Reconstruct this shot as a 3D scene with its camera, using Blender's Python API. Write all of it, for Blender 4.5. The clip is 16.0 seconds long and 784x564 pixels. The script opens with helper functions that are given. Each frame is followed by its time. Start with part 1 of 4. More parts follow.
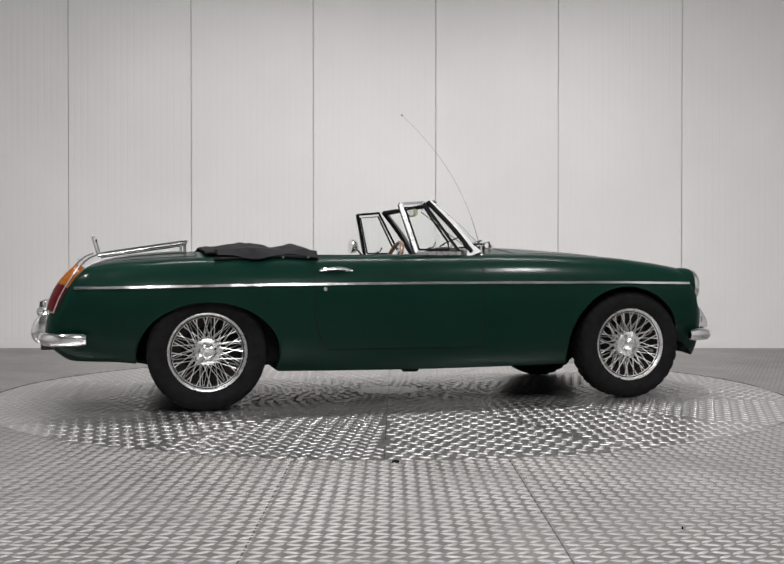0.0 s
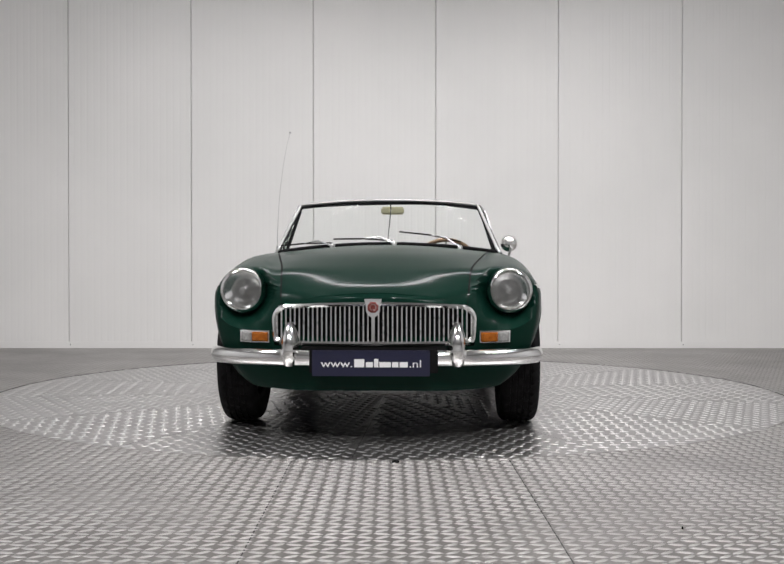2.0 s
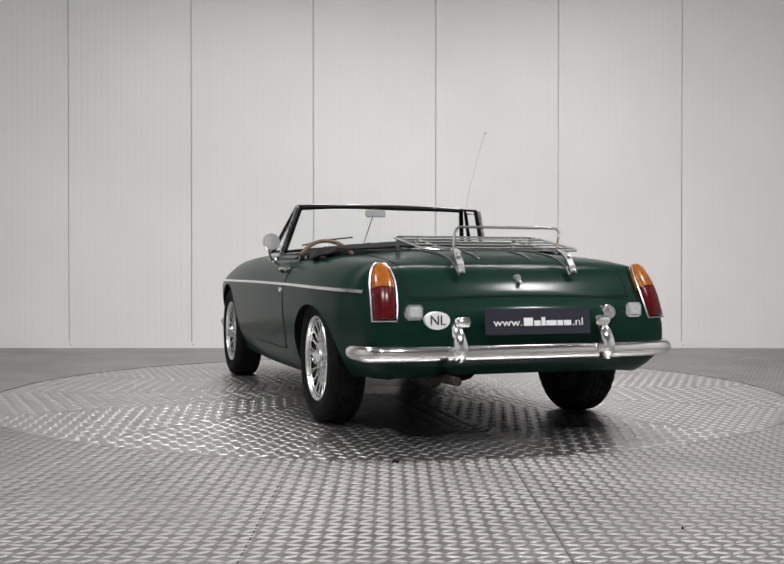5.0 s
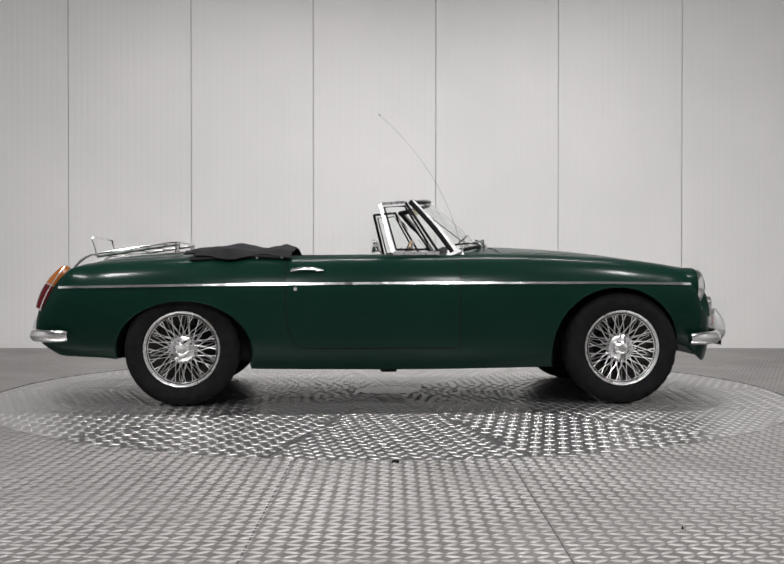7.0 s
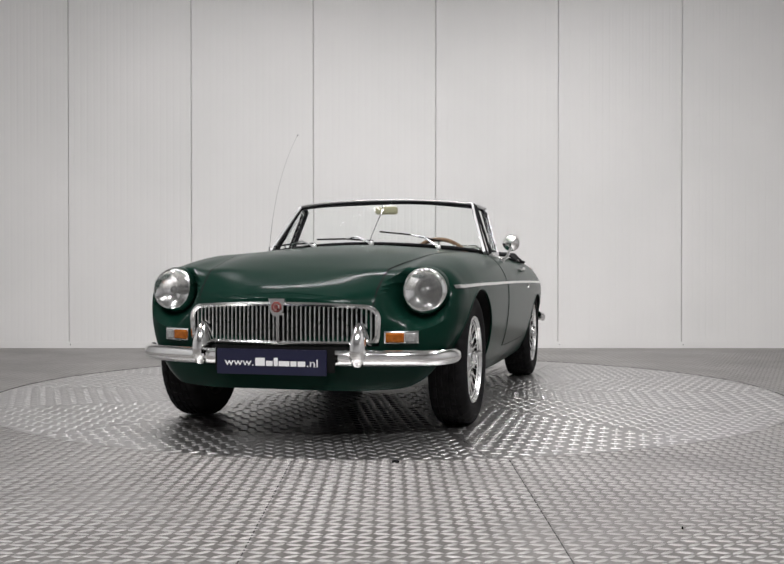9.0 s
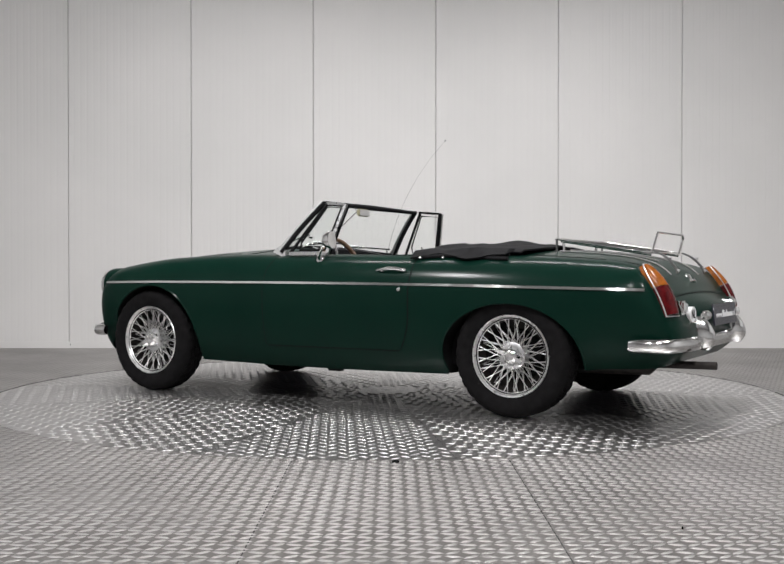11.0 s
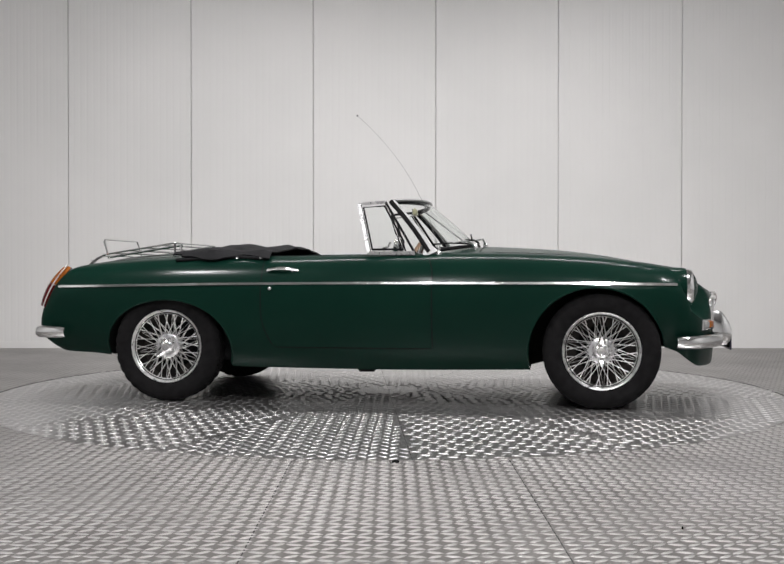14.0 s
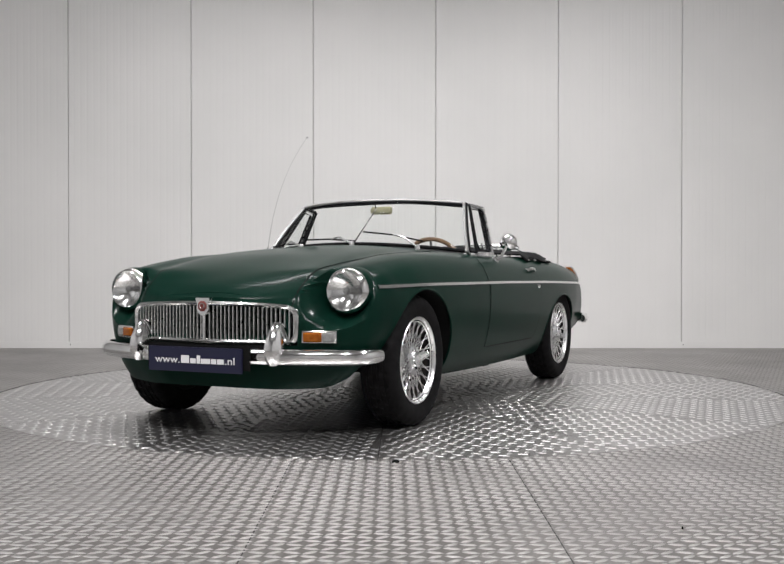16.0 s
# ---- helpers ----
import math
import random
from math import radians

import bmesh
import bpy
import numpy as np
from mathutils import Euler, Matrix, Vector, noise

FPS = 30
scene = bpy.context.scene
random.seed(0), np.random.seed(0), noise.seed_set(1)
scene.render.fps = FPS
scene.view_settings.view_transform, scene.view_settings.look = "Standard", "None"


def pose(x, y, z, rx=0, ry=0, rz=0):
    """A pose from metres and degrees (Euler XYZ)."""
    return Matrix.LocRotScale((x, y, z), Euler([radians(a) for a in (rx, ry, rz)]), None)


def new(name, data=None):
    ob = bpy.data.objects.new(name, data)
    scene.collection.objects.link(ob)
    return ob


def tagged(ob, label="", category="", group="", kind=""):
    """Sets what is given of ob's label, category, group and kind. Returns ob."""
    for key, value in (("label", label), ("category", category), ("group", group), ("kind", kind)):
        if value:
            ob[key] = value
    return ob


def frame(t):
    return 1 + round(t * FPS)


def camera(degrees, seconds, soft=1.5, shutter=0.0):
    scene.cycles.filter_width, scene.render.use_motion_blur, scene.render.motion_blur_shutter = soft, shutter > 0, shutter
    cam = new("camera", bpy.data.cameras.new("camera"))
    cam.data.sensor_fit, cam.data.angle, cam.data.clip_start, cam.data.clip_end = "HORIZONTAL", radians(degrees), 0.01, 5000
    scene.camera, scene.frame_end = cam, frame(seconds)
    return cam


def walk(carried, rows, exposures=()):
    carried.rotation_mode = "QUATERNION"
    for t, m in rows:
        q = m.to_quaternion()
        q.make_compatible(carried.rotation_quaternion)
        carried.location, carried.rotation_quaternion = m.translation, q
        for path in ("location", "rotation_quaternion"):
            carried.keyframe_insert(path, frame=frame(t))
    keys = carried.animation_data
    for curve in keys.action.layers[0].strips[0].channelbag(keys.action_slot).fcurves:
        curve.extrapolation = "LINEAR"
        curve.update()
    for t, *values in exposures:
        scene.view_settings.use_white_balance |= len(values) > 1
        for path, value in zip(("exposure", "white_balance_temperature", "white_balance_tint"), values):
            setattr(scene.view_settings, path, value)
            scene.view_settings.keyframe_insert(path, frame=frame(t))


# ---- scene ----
cam = camera(42.1, 16.0, soft=1.6)
EYE = (0.022, -6.036, 0.703)
walk(cam, [(0.0, pose(*EYE, 89.4, 0, 0)), (16.0, pose(*EYE, 89.4, 0, 0))], exposures=[(0.0, 0.0), (16.0, 0.0)])

# ---------------------------------------------------------------- light
ROOM = dict(x0=-5.2, x1=5.2, y0=-9.5, y1=3.25, top=4.8)
world = bpy.data.worlds.new("hall_air")
scene.world = world
world.use_nodes = True
world.node_tree.nodes["Background"].inputs[0].default_value = (0.9, 0.95, 1.0, 1)
world.node_tree.nodes["Background"].inputs[1].default_value = 0.05


def tube_lamp(x, y, size_x, size_y, watts, spread):
    """The light of one unseen ceiling fitting; spread narrows the beam to spare the wall top."""
    data = bpy.data.lights.new("fitting_light", "AREA")
    data.shape, data.size, data.size_y, data.energy = "RECTANGLE", size_x, size_y, watts
    data.color = (1.0, 0.985, 1.0)
    data.spread = radians(spread)
    ob = new("fitting_light", data)
    ob.matrix_world = pose(x, y, ROOM["top"] - 0.12)
    return ob


# x, y, length, width, watts, spread of the beam in degrees: a long strip by the white wall, square fittings further off
LAMPS = [(0.3, 1.0, 4.6, 0.14, 82, 115), (-3.0, -2.2, 0.5, 0.4, 162, 180), (3.0, -2.2, 0.5, 0.4, 158, 180), (-1.0, -5.2, 0.5, 0.4, 140, 180), (1.2, -5.2, 0.5, 0.4, 150, 180)]
for lx, ly, long, wide, watts, beam in LAMPS:
    tube_lamp(lx, ly, long, wide, watts, beam)


# ---------------------------------------------------------------- materials
def material(name, color, rough=0.5, metal=0.0, **extra):
    m = bpy.data.materials.new(name)
    m.use_nodes = True
    b = m.node_tree.nodes["Principled BSDF"]
    b.inputs["Base Color"].default_value = (*color, 1)
    b.inputs["Roughness"].default_value = rough
    b.inputs["Metallic"].default_value = metal
    for key, value in extra.items():
        b.inputs[key.replace("_", " ")].default_value = value
    return m


def add(m, kind, **values):
    n = m.node_tree.nodes.new(kind)
    for key, value in values.items():
        if key in n.inputs:
            n.inputs[key].default_value = value
        else:
            n.inputs[key.replace("_", " ")].default_value = value
    return n


def grain(m, scale, low, high, socket="Base Color", detail=6.0, stretch=(1, 1, 1), src="Object"):
    """Blends a socket between two values by noise of the given scale."""
    t = m.node_tree
    b = t.nodes["Principled BSDF"]
    co, mp = add(m, "ShaderNodeTexCoord"), add(m, "ShaderNodeMapping")
    mp.inputs["Scale"].default_value = stretch
    nz = add(m, "ShaderNodeTexNoise", Scale=scale, Detail=detail)
    t.links.new(co.outputs[src], mp.inputs["Vector"])
    t.links.new(mp.outputs["Vector"], nz.inputs["Vector"])
    ramp = add(m, "ShaderNodeValToRGB")
    e = ramp.color_ramp.elements
    e[0].position, e[1].position = 0.3, 0.7
    e[0].color = (*low, 1) if isinstance(low, tuple) else (low, low, low, 1)
    e[1].color = (*high, 1) if isinstance(high, tuple) else (high, high, high, 1)
    t.links.new(nz.outputs[0], ramp.inputs[0])
    t.links.new(ramp.outputs[0], b.inputs[socket])
    return ramp


def relief(m, scale, strength, distance=0.002, detail=4.0, stretch=(1, 1, 1)):
    t = m.node_tree
    co, mp = add(m, "ShaderNodeTexCoord"), add(m, "ShaderNodeMapping")
    mp.inputs["Scale"].default_value = stretch
    nz = add(m, "ShaderNodeTexNoise", Scale=scale, Detail=detail)
    bp = add(m, "ShaderNodeBump", Strength=strength, Distance=distance)
    t.links.new(co.outputs["Object"], mp.inputs["Vector"])
    t.links.new(mp.outputs["Vector"], nz.inputs["Vector"])
    t.links.new(nz.outputs[0], bp.inputs["Height"])
    t.links.new(bp.outputs[0], t.nodes["Principled BSDF"].inputs["Normal"])


GREEN = material("green_paint", (0.004, 0.030, 0.019), 0.4, Specular_IOR_Level=0.02, Coat_Weight=0.5, Coat_Roughness=0.16, Coat_IOR=1.24)
grain(GREEN, 3.0, (0.0021, 0.0160, 0.0106), (0.0030, 0.0192, 0.0126))
relief(GREEN, 7.0, 0.03, 0.004, 2.0)
CHROME = material("chrome", (0.88, 0.88, 0.87), 0.09, 1.0)
grain(CHROME, 30.0, 0.06, 0.16, "Roughness")
RUBBER = material("tyre_rubber", (0.007, 0.007, 0.0075), 0.85, Specular_IOR_Level=0.1)
grain(RUBBER, 25.0, (0.005, 0.0047, 0.005), (0.010, 0.0096, 0.010))
BLACK = material("black_underside", (0.008, 0.008, 0.008), 0.8, Specular_IOR_Level=0.08)
WALL = material("white_panel", (0.72, 0.71, 0.69), 0.42)
grain(WALL, 0.9, (0.69, 0.685, 0.67), (0.745, 0.735, 0.72))
STEEL = material("tread_steel", (0.26, 0.247, 0.235), 0.45, 1.0)
grain(STEEL, 2.2, (0.21, 0.199, 0.189), (0.31, 0.296, 0.283))
relief(STEEL, 260.0, 0.25, 0.001)
DECK = material("turntable_steel", (0.39, 0.381, 0.375), 0.33, 1.0)
grain(DECK, 2.6, (0.34, 0.332, 0.327), (0.44, 0.431, 0.425))
relief(DECK, 240.0, 0.2, 0.001)
RAISED = material("worn_tread_bars", (0.48, 0.468, 0.457), 0.43, 1.0)
grain(RAISED, 2.0, (0.40, 0.388, 0.377), (0.56, 0.548, 0.537))
POLISHED = material("polished_deck_bars", (0.66, 0.65, 0.645), 0.41, 1.0)
grain(POLISHED, 2.0, (0.58, 0.572, 0.566), (0.74, 0.73, 0.722))
GREY = material("grey_wall", (0.42, 0.42, 0.42), 0.8)
grain(GREY, 1.5, (0.38, 0.38, 0.38), (0.46, 0.46, 0.46))
SEAM = material("dark_joint", (0.05, 0.048, 0.046), 0.9)
CEIL = material("ceiling_white", (0.33, 0.33, 0.33), 0.85)
grain(CEIL, 2.0, (0.30, 0.30, 0.30), (0.36, 0.36, 0.36))
LIT = material("lit_diffuser", (0.9, 0.9, 0.9), 0.5, Emission_Color=(1, 0.98, 0.95, 1), Emission_Strength=8.0)

ALLOY = material("satin_alloy", (0.43, 0.43, 0.425), 0.46, 1.0)
grain(ALLOY, 40.0, 0.40, 0.55, "Roughness")
DULL = material("dull_steel", (0.21, 0.21, 0.205), 0.45, 1.0)
grain(DULL, 60.0, 0.35, 0.55, "Roughness")
# near-black colour stands in for the shade inside the rim and its lip groove
WELL = material("shaded_rim_steel", (0.014, 0.014, 0.014), 0.7, Specular_IOR_Level=0.1)
SILVER = material("silvered_bowl", (0.92, 0.92, 0.91), 0.13, 1.0)
SATIN = material("bright_metal", (0.68, 0.68, 0.68), 0.30, 1.0)
grain(SATIN, 40.0, 0.22, 0.36, "Roughness")
GLASS = material("clear_glass", (0.97, 0.99, 0.98), 0.0, Transmission_Weight=1.0, IOR=1.05)
LENS = material("lamp_glass", (0.95, 0.96, 0.96), 0.0, Transmission_Weight=0.97, IOR=1.06)
relief(LENS, 1.0, 0.25, 0.002, 0.0, (1, 90, 14))
AMBER = material("amber_plastic", (0.26, 0.075, 0.009), 0.2, Specular_IOR_Level=0.25)
grain(AMBER, 60.0, (0.20, 0.053, 0.006), (0.31, 0.095, 0.012))
RED = material("red_plastic", (0.10, 0.004, 0.005), 0.2, Specular_IOR_Level=0.25)
grain(RED, 50.0, (0.045, 0.002, 0.003), (0.095, 0.004, 0.005))
FROST = material("frosted_lens", (0.46, 0.47, 0.46), 0.25)
grain(FROST, 90.0, (0.38, 0.39, 0.38), (0.55, 0.56, 0.55))
SMOKY = material("smoky_lens", (0.24, 0.24, 0.235), 0.2)
grain(SMOKY, 90.0, (0.18, 0.18, 0.175), (0.31, 0.31, 0.30))
NAVY = material("navy_plate", (0.008, 0.009, 0.032), 0.35)
SLATE = material("slate_plate", (0.022, 0.022, 0.034), 0.25)
WHITE = material("white_print", (0.75, 0.75, 0.75), 0.5)
PLAQUE = material("red_enamel", (0.16, 0.03, 0.025), 0.3)
CLOTH = material("black_vinyl", (0.010, 0.010, 0.011), 0.7, Specular_IOR_Level=0.12)
grain(CLOTH, 18.0, (0.0045, 0.0045, 0.005), (0.010, 0.010, 0.011))
relief(CLOTH, 60.0, 0.3, 0.003)
IVORY = material("cream_plastic", (0.42, 0.40, 0.26), 0.4)
MIRROR = material("silvered_glass", (0.85, 0.86, 0.86), 0.02, 1.0)
TAN = material("varnished_rim", (0.16, 0.10, 0.06), 0.3)
grain(TAN, 30.0, (0.12, 0.07, 0.04), (0.20, 0.13, 0.08))
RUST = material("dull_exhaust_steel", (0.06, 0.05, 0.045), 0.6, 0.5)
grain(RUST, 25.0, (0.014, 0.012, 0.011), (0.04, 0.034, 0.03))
BRUSHED = material("polished_alloy", (0.82, 0.82, 0.81), 0.32, 1.0)
grain(BRUSHED, 60.0, 0.24, 0.40, "Roughness")


# ---------------------------------------------------------------- mesh helpers
def mesh_of(name, bm, mat, smooth=True):
    me = bpy.data.meshes.new(name)
    bm.normal_update()
    bm.to_mesh(me)
    bm.free()
    me.materials.append(mat)
    if smooth:
        me.shade_smooth()
        me.set_sharp_from_angle(angle=radians(38))
    return me


def part(name, bm, mat, parent, label="", smooth=True):
    ob = new(name, mesh_of(name, bm, mat, smooth))
    ob.parent = parent
    if label:
        tagged(ob, label)
    return ob


def thing(name, at, label, category, group="", kind=""):
    ob = new(name)
    ob.matrix_world = at
    return tagged(ob, label, category, group, kind)


def box(bm, x0, y0, z0, x1, y1, z1, bevel=0.0, m=None):
    r = bmesh.ops.create_cube(bm, size=1.0)
    bmesh.ops.scale(bm, vec=(x1 - x0, y1 - y0, z1 - z0), verts=r["verts"])
    bmesh.ops.translate(bm, vec=((x0 + x1) / 2, (y0 + y1) / 2, (z0 + z1) / 2), verts=r["verts"])
    vs = r["verts"]
    if bevel:
        es = list({e for v in vs for e in v.link_edges})
        out = bmesh.ops.bevel(bm, geom=es, offset=bevel, segments=2, affect="EDGES", clamp_overlap=True)
        vs = list({v for f in out["faces"] for v in f.verts} | {v for v in vs if v.is_valid})
    if m is not None:
        bmesh.ops.transform(bm, matrix=m, verts=vs)
    return bm


def lathe(bm, profile, segments=48, m=None, closed=False):
    """Turns (radius, height) pairs about z."""
    rings = []
    for r, h in profile:
        rings.append([bm.verts.new((r * math.cos(a), r * math.sin(a), h))
                      for a in (2 * math.pi * i / segments for i in range(segments))])
    pairs = list(zip(rings, rings[1:])) + ([(rings[-1], rings[0])] if closed else [])
    for a, b in pairs:
        for i in range(segments):
            j = (i + 1) % segments
            bm.faces.new((a[i], a[j], b[j], b[i]))
    vs = [v for r in rings for v in r]
    if m is not None:
        bmesh.ops.transform(bm, matrix=m, verts=vs)
    return bm


def rod(bm, points, radius, sides=8, caps=True):
    """A round bar along the points."""
    pts = [Vector(p) for p in points]
    rings, up = [], None
    for i, p in enumerate(pts):
        d = (pts[min(i + 1, len(pts) - 1)] - pts[max(i - 1, 0)]).normalized()
        if up is None:
            up = d.orthogonal().normalized()
        up = (up - d * up.dot(d)).normalized()
        side = d.cross(up)
        r = radius[i] if isinstance(radius, (list, tuple)) else radius
        rings.append([bm.verts.new(p + r * (math.cos(a) * up + math.sin(a) * side))
                      for a in (2 * math.pi * k / sides for k in range(sides))])
    for a, b in zip(rings, rings[1:]):
        for k in range(sides):
            bm.faces.new((a[k], a[(k + 1) % sides], b[(k + 1) % sides], b[k]))
    if caps:
        bm.faces.new(rings[0][::-1])
        bm.faces.new(rings[-1])
    return bm


def sheet(bm, grid, closed_v=False):
    """Faces over rows of points; returns the rows of vertices."""
    rows = [[bm.verts.new(p) for p in row] for row in grid]
    for a, b in zip(rows, rows[1:]):
        n = len(a)
        for i in range(n if closed_v else n - 1):
            bm.faces.new((a[i], a[(i + 1) % n], b[(i + 1) % n], b[i]))
    return rows


def thicken(bm, depth):
    """Gives an open sheet a thickness inwards."""
    bm.normal_update()
    bmesh.ops.solidify(bm, geom=bm.faces[:], thickness=depth)
    return bm


def curve_of(table):
    """A smooth function through (x, value) pairs."""
    xs, ys = np.array(table, float).T
    d = np.diff(ys) / np.diff(xs)
    m = np.empty(len(xs))
    m[0], m[-1] = d[0], d[-1]
    for i in range(1, len(xs) - 1):
        m[i] = 0.0 if d[i - 1] * d[i] <= 0 else 2 * d[i - 1] * d[i] / (d[i - 1] + d[i])

    def value(x):
        x = min(max(x, xs[0]), xs[-1])
        i = min(int(np.searchsorted(xs, x, side="right")) - 1, len(xs) - 2)
        h = xs[i + 1] - xs[i]
        s = (x - xs[i]) / h
        return float(ys[i] * (1 + 2 * s) * (1 - s) ** 2 + h * m[i] * s * (1 - s) ** 2
                     + ys[i + 1] * s * s * (3 - 2 * s) + h * m[i + 1] * s * s * (s - 1))
    return value


# ---------------------------------------------------------------- hall
WALL_Y = ROOM["y1"]
SEAMS = [-5.16, -4.045, -2.925, -1.806, -0.694, 0.419, 1.535, 2.662, 3.78, 4.9]
BAR_X, BAR_Y, DISC_R, FLOOR_Z = 0.0445, 0.036, 2.25, 0.002


def tread_mesh(name, spots, mat, L=0.052, w=0.0165, h=0.0034):
    """Raised bars of a tread plate: one small ridge at each (x, y, degrees)."""
    shape = np.array([(-L / 2, 0, 0), (-L / 5, -w / 2, 0), (L / 5, -w / 2, 0), (L / 2, 0, 0), (L / 5, w / 2, 0), (-L / 5, w / 2, 0), (-L / 4.5, 0, h), (L / 4.5, 0, h)])
    faces = [(0, 1, 6), (1, 2, 7, 6), (2, 3, 7), (3, 4, 7), (4, 5, 6, 7), (5, 0, 6)]
    verts, polys = [], []
    for n, (x, y, deg) in enumerate(spots):
        c, s = math.cos(radians(deg)), math.sin(radians(deg))
        k = 8 * n
        verts += [(x + px * c - py * s, y + px * s + py * c, pz) for px, py, pz in shape]
        polys += [tuple(k + i for i in f) for f in faces]
    me = bpy.data.meshes.new(name)
    me.from_pydata(verts, [], polys)
    me.materials.append(mat)
    me.shade_smooth()
    return me


def bar_mesh(name, spots, mat, L, w, h):
    """Raised bars with rounded backs and drawn-out ends, one at each (x, y, degrees)."""
    along = ((-0.5, 0.0), (-0.36, 0.62), (-0.15, 0.95), (0.15, 0.95), (0.36, 0.62), (0.5, 0.0))
    across = ((-1.0, 0.0), (-0.62, 0.62), (0.0, 1.0), (0.62, 0.62), (1.0, 0.0))
    shape = [(L * u, w / 2 * max(k, 0.12) * v, h * k ** 0.6 * up) for u, k in along for v, up in across]
    quads = [(5 * a + b, 5 * a + 5 + b, 5 * a + 6 + b, 5 * a + 1 + b) for a in range(5) for b in range(4)]
    verts, polys = [], []
    for n, (x, y, deg) in enumerate(spots):
        c, s = math.cos(radians(deg)), math.sin(radians(deg))
        verts += [(x + px * c - py * s, y + px * s + py * c, pz) for px, py, pz in shape]
        polys += [tuple(len(shape) * n + i for i in f) for f in quads]
    me = bpy.data.meshes.new(name)
    me.from_pydata(verts, [], polys)
    me.materials.append(mat)
    me.shade_smooth()
    return me


def lattice(x0, x1, y0, y1, keep):
    """Bars that lean one way and the other in turn."""
    out = []
    for i in range(int((x1 - x0) / BAR_X)):
        for j in range(int((y1 - y0) / BAR_Y)):
            x, y = x0 + (i + 0.5) * BAR_X, y0 + (j + 0.5) * BAR_Y
            if keep(x, y):
                out.append((x, y, 38 if (i + j) % 2 else -16))
    return out


def hall():
    bm = bmesh.new()
    # the plates lie a little higher than the deck, with a round hole for it
    x0, x1, y0, y1 = ROOM["x0"] - 0.2, ROOM["x1"] + 0.2, ROOM["y0"] - 0.2, ROOM["y1"] + 0.3
    box(bm, x0, y0, -0.3, x1, y1, -0.03)
    turns = sorted([2 * math.pi * k / 240 for k in range(240)] + [math.atan2(y, x) % (2 * math.pi) for x in (x0, x1) for y in (y0, y1)])
    inner, outer = [], []
    for a in turns:
        c, s = math.cos(a), math.sin(a)
        reach = min((x1 if c > 0 else x0) / c if abs(c) > 1e-6 else 1e6, (y1 if s > 0 else y0) / s if abs(s) > 1e-6 else 1e6)
        inner.append(bm.verts.new((2.256 * c, 2.256 * s, FLOOR_Z)))
        outer.append(bm.verts.new((reach * c, reach * s, FLOOR_Z)))
    for k in range(len(turns)):
        n = (k + 1) % len(turns)
        bm.faces.new((inner[k], outer[k], outer[n], inner[n]))
    floor = tagged(new("floor", mesh_of("floor", bm, STEEL, False)), "grey steel tread plate floor of a car hall", "floor", kind="structure")
    joints = [-2.79, -1.57, -0.350, 0.458, 1.68, 2.90]
    spots = lattice(-5.1, 5.1, -6.8, 3.2, lambda x, y: math.hypot(x, y) > 2.264 and all(abs(x - j) > 0.006 for j in joints))
    ob = new("tread", tread_mesh("tread", spots, RAISED))
    ob.parent, ob.location = floor, (0, 0, FLOOR_Z - 0.0002)
    tagged(ob, "raised worn bars of the tread plate", kind="stuff")
    for x in joints:
        bm = bmesh.new()
        reach = -math.sqrt(max(2.30 ** 2 - x * x, 0.0)) if abs(x) < 2.3 else -0.2
        box(bm, x - 0.0018, -6.8, FLOOR_Z - 0.002, x + 0.0018, reach, FLOOR_Z + 0.0006)
        part("plate_joint", bm, SEAM, floor, "dark joint between floor plates", False)
    bm = bmesh.new()
    lathe(bm, [(2.2515, -0.012), (2.2552, -0.012), (2.2552, FLOOR_Z - 0.0004)], 180)
    part("ring_joint", bm, SEAM, floor, "dark gap round the turntable", False)
    for x, y, r in ((0.035, -2.312, 0.014), (0.81, -3.28, 0.0030)):
        bm = bmesh.new()
        lathe(bm, [(0.001, 0.009), (r * 0.8, 0.009), (r, 0.004), (r, -0.004)], 12, pose(x, y, FLOOR_Z))
        part("floor_stud", bm, BLACK, floor, "small black stud in the floor")
    bm = bmesh.new()
    box(bm, ROOM["x0"], WALL_Y + 0.02, -0.1, ROOM["x1"], WALL_Y + 0.2, ROOM["top"])
    wall = tagged(new("wall_north", mesh_of("wall_north", bm, WALL, False)), "white insulated panel wall with vertical joints", "wall", kind="structure")
    for a, b in zip(SEAMS, SEAMS[1:]):
        rows = []
        a0, b0 = a + 0.0026, b - 0.0026
        prof = [(a0, 0.019), (a0, 0.003), (a0 + 0.003, 0.0)]
        n = 18
        pitch = (b0 - a0 - 0.03) / n
        for k in range(n):
            x = a0 + 0.015 + (k + 0.5) * pitch
            prof += [(x - 0.011, 0.0), (x - 0.006, 0.0006), (x + 0.006, 0.0006), (x + 0.011, 0.0)]
        prof += [(b0 - 0.003, 0.0), (b0, 0.003), (b0, 0.019)]
        bm = bmesh.new()
        sheet(bm, [[(x, WALL_Y + d, 0.06) for x, d in prof], [(x, WALL_Y + d, ROOM["top"]) for x, d in prof]])
        bmesh.ops.recalc_face_normals(bm, faces=bm.faces[:])
        part("panel", bm, WALL, wall, smooth=False)
    bm = bmesh.new()
    box(bm, ROOM["x0"], WALL_Y - 0.006, -0.02, ROOM["x1"], WALL_Y + 0.02, 0.062, 0.003)
    tagged(new("baseboard", mesh_of("baseboard", bm, WALL, False)), "white metal base channel along the wall", "baseboard", kind="structure")
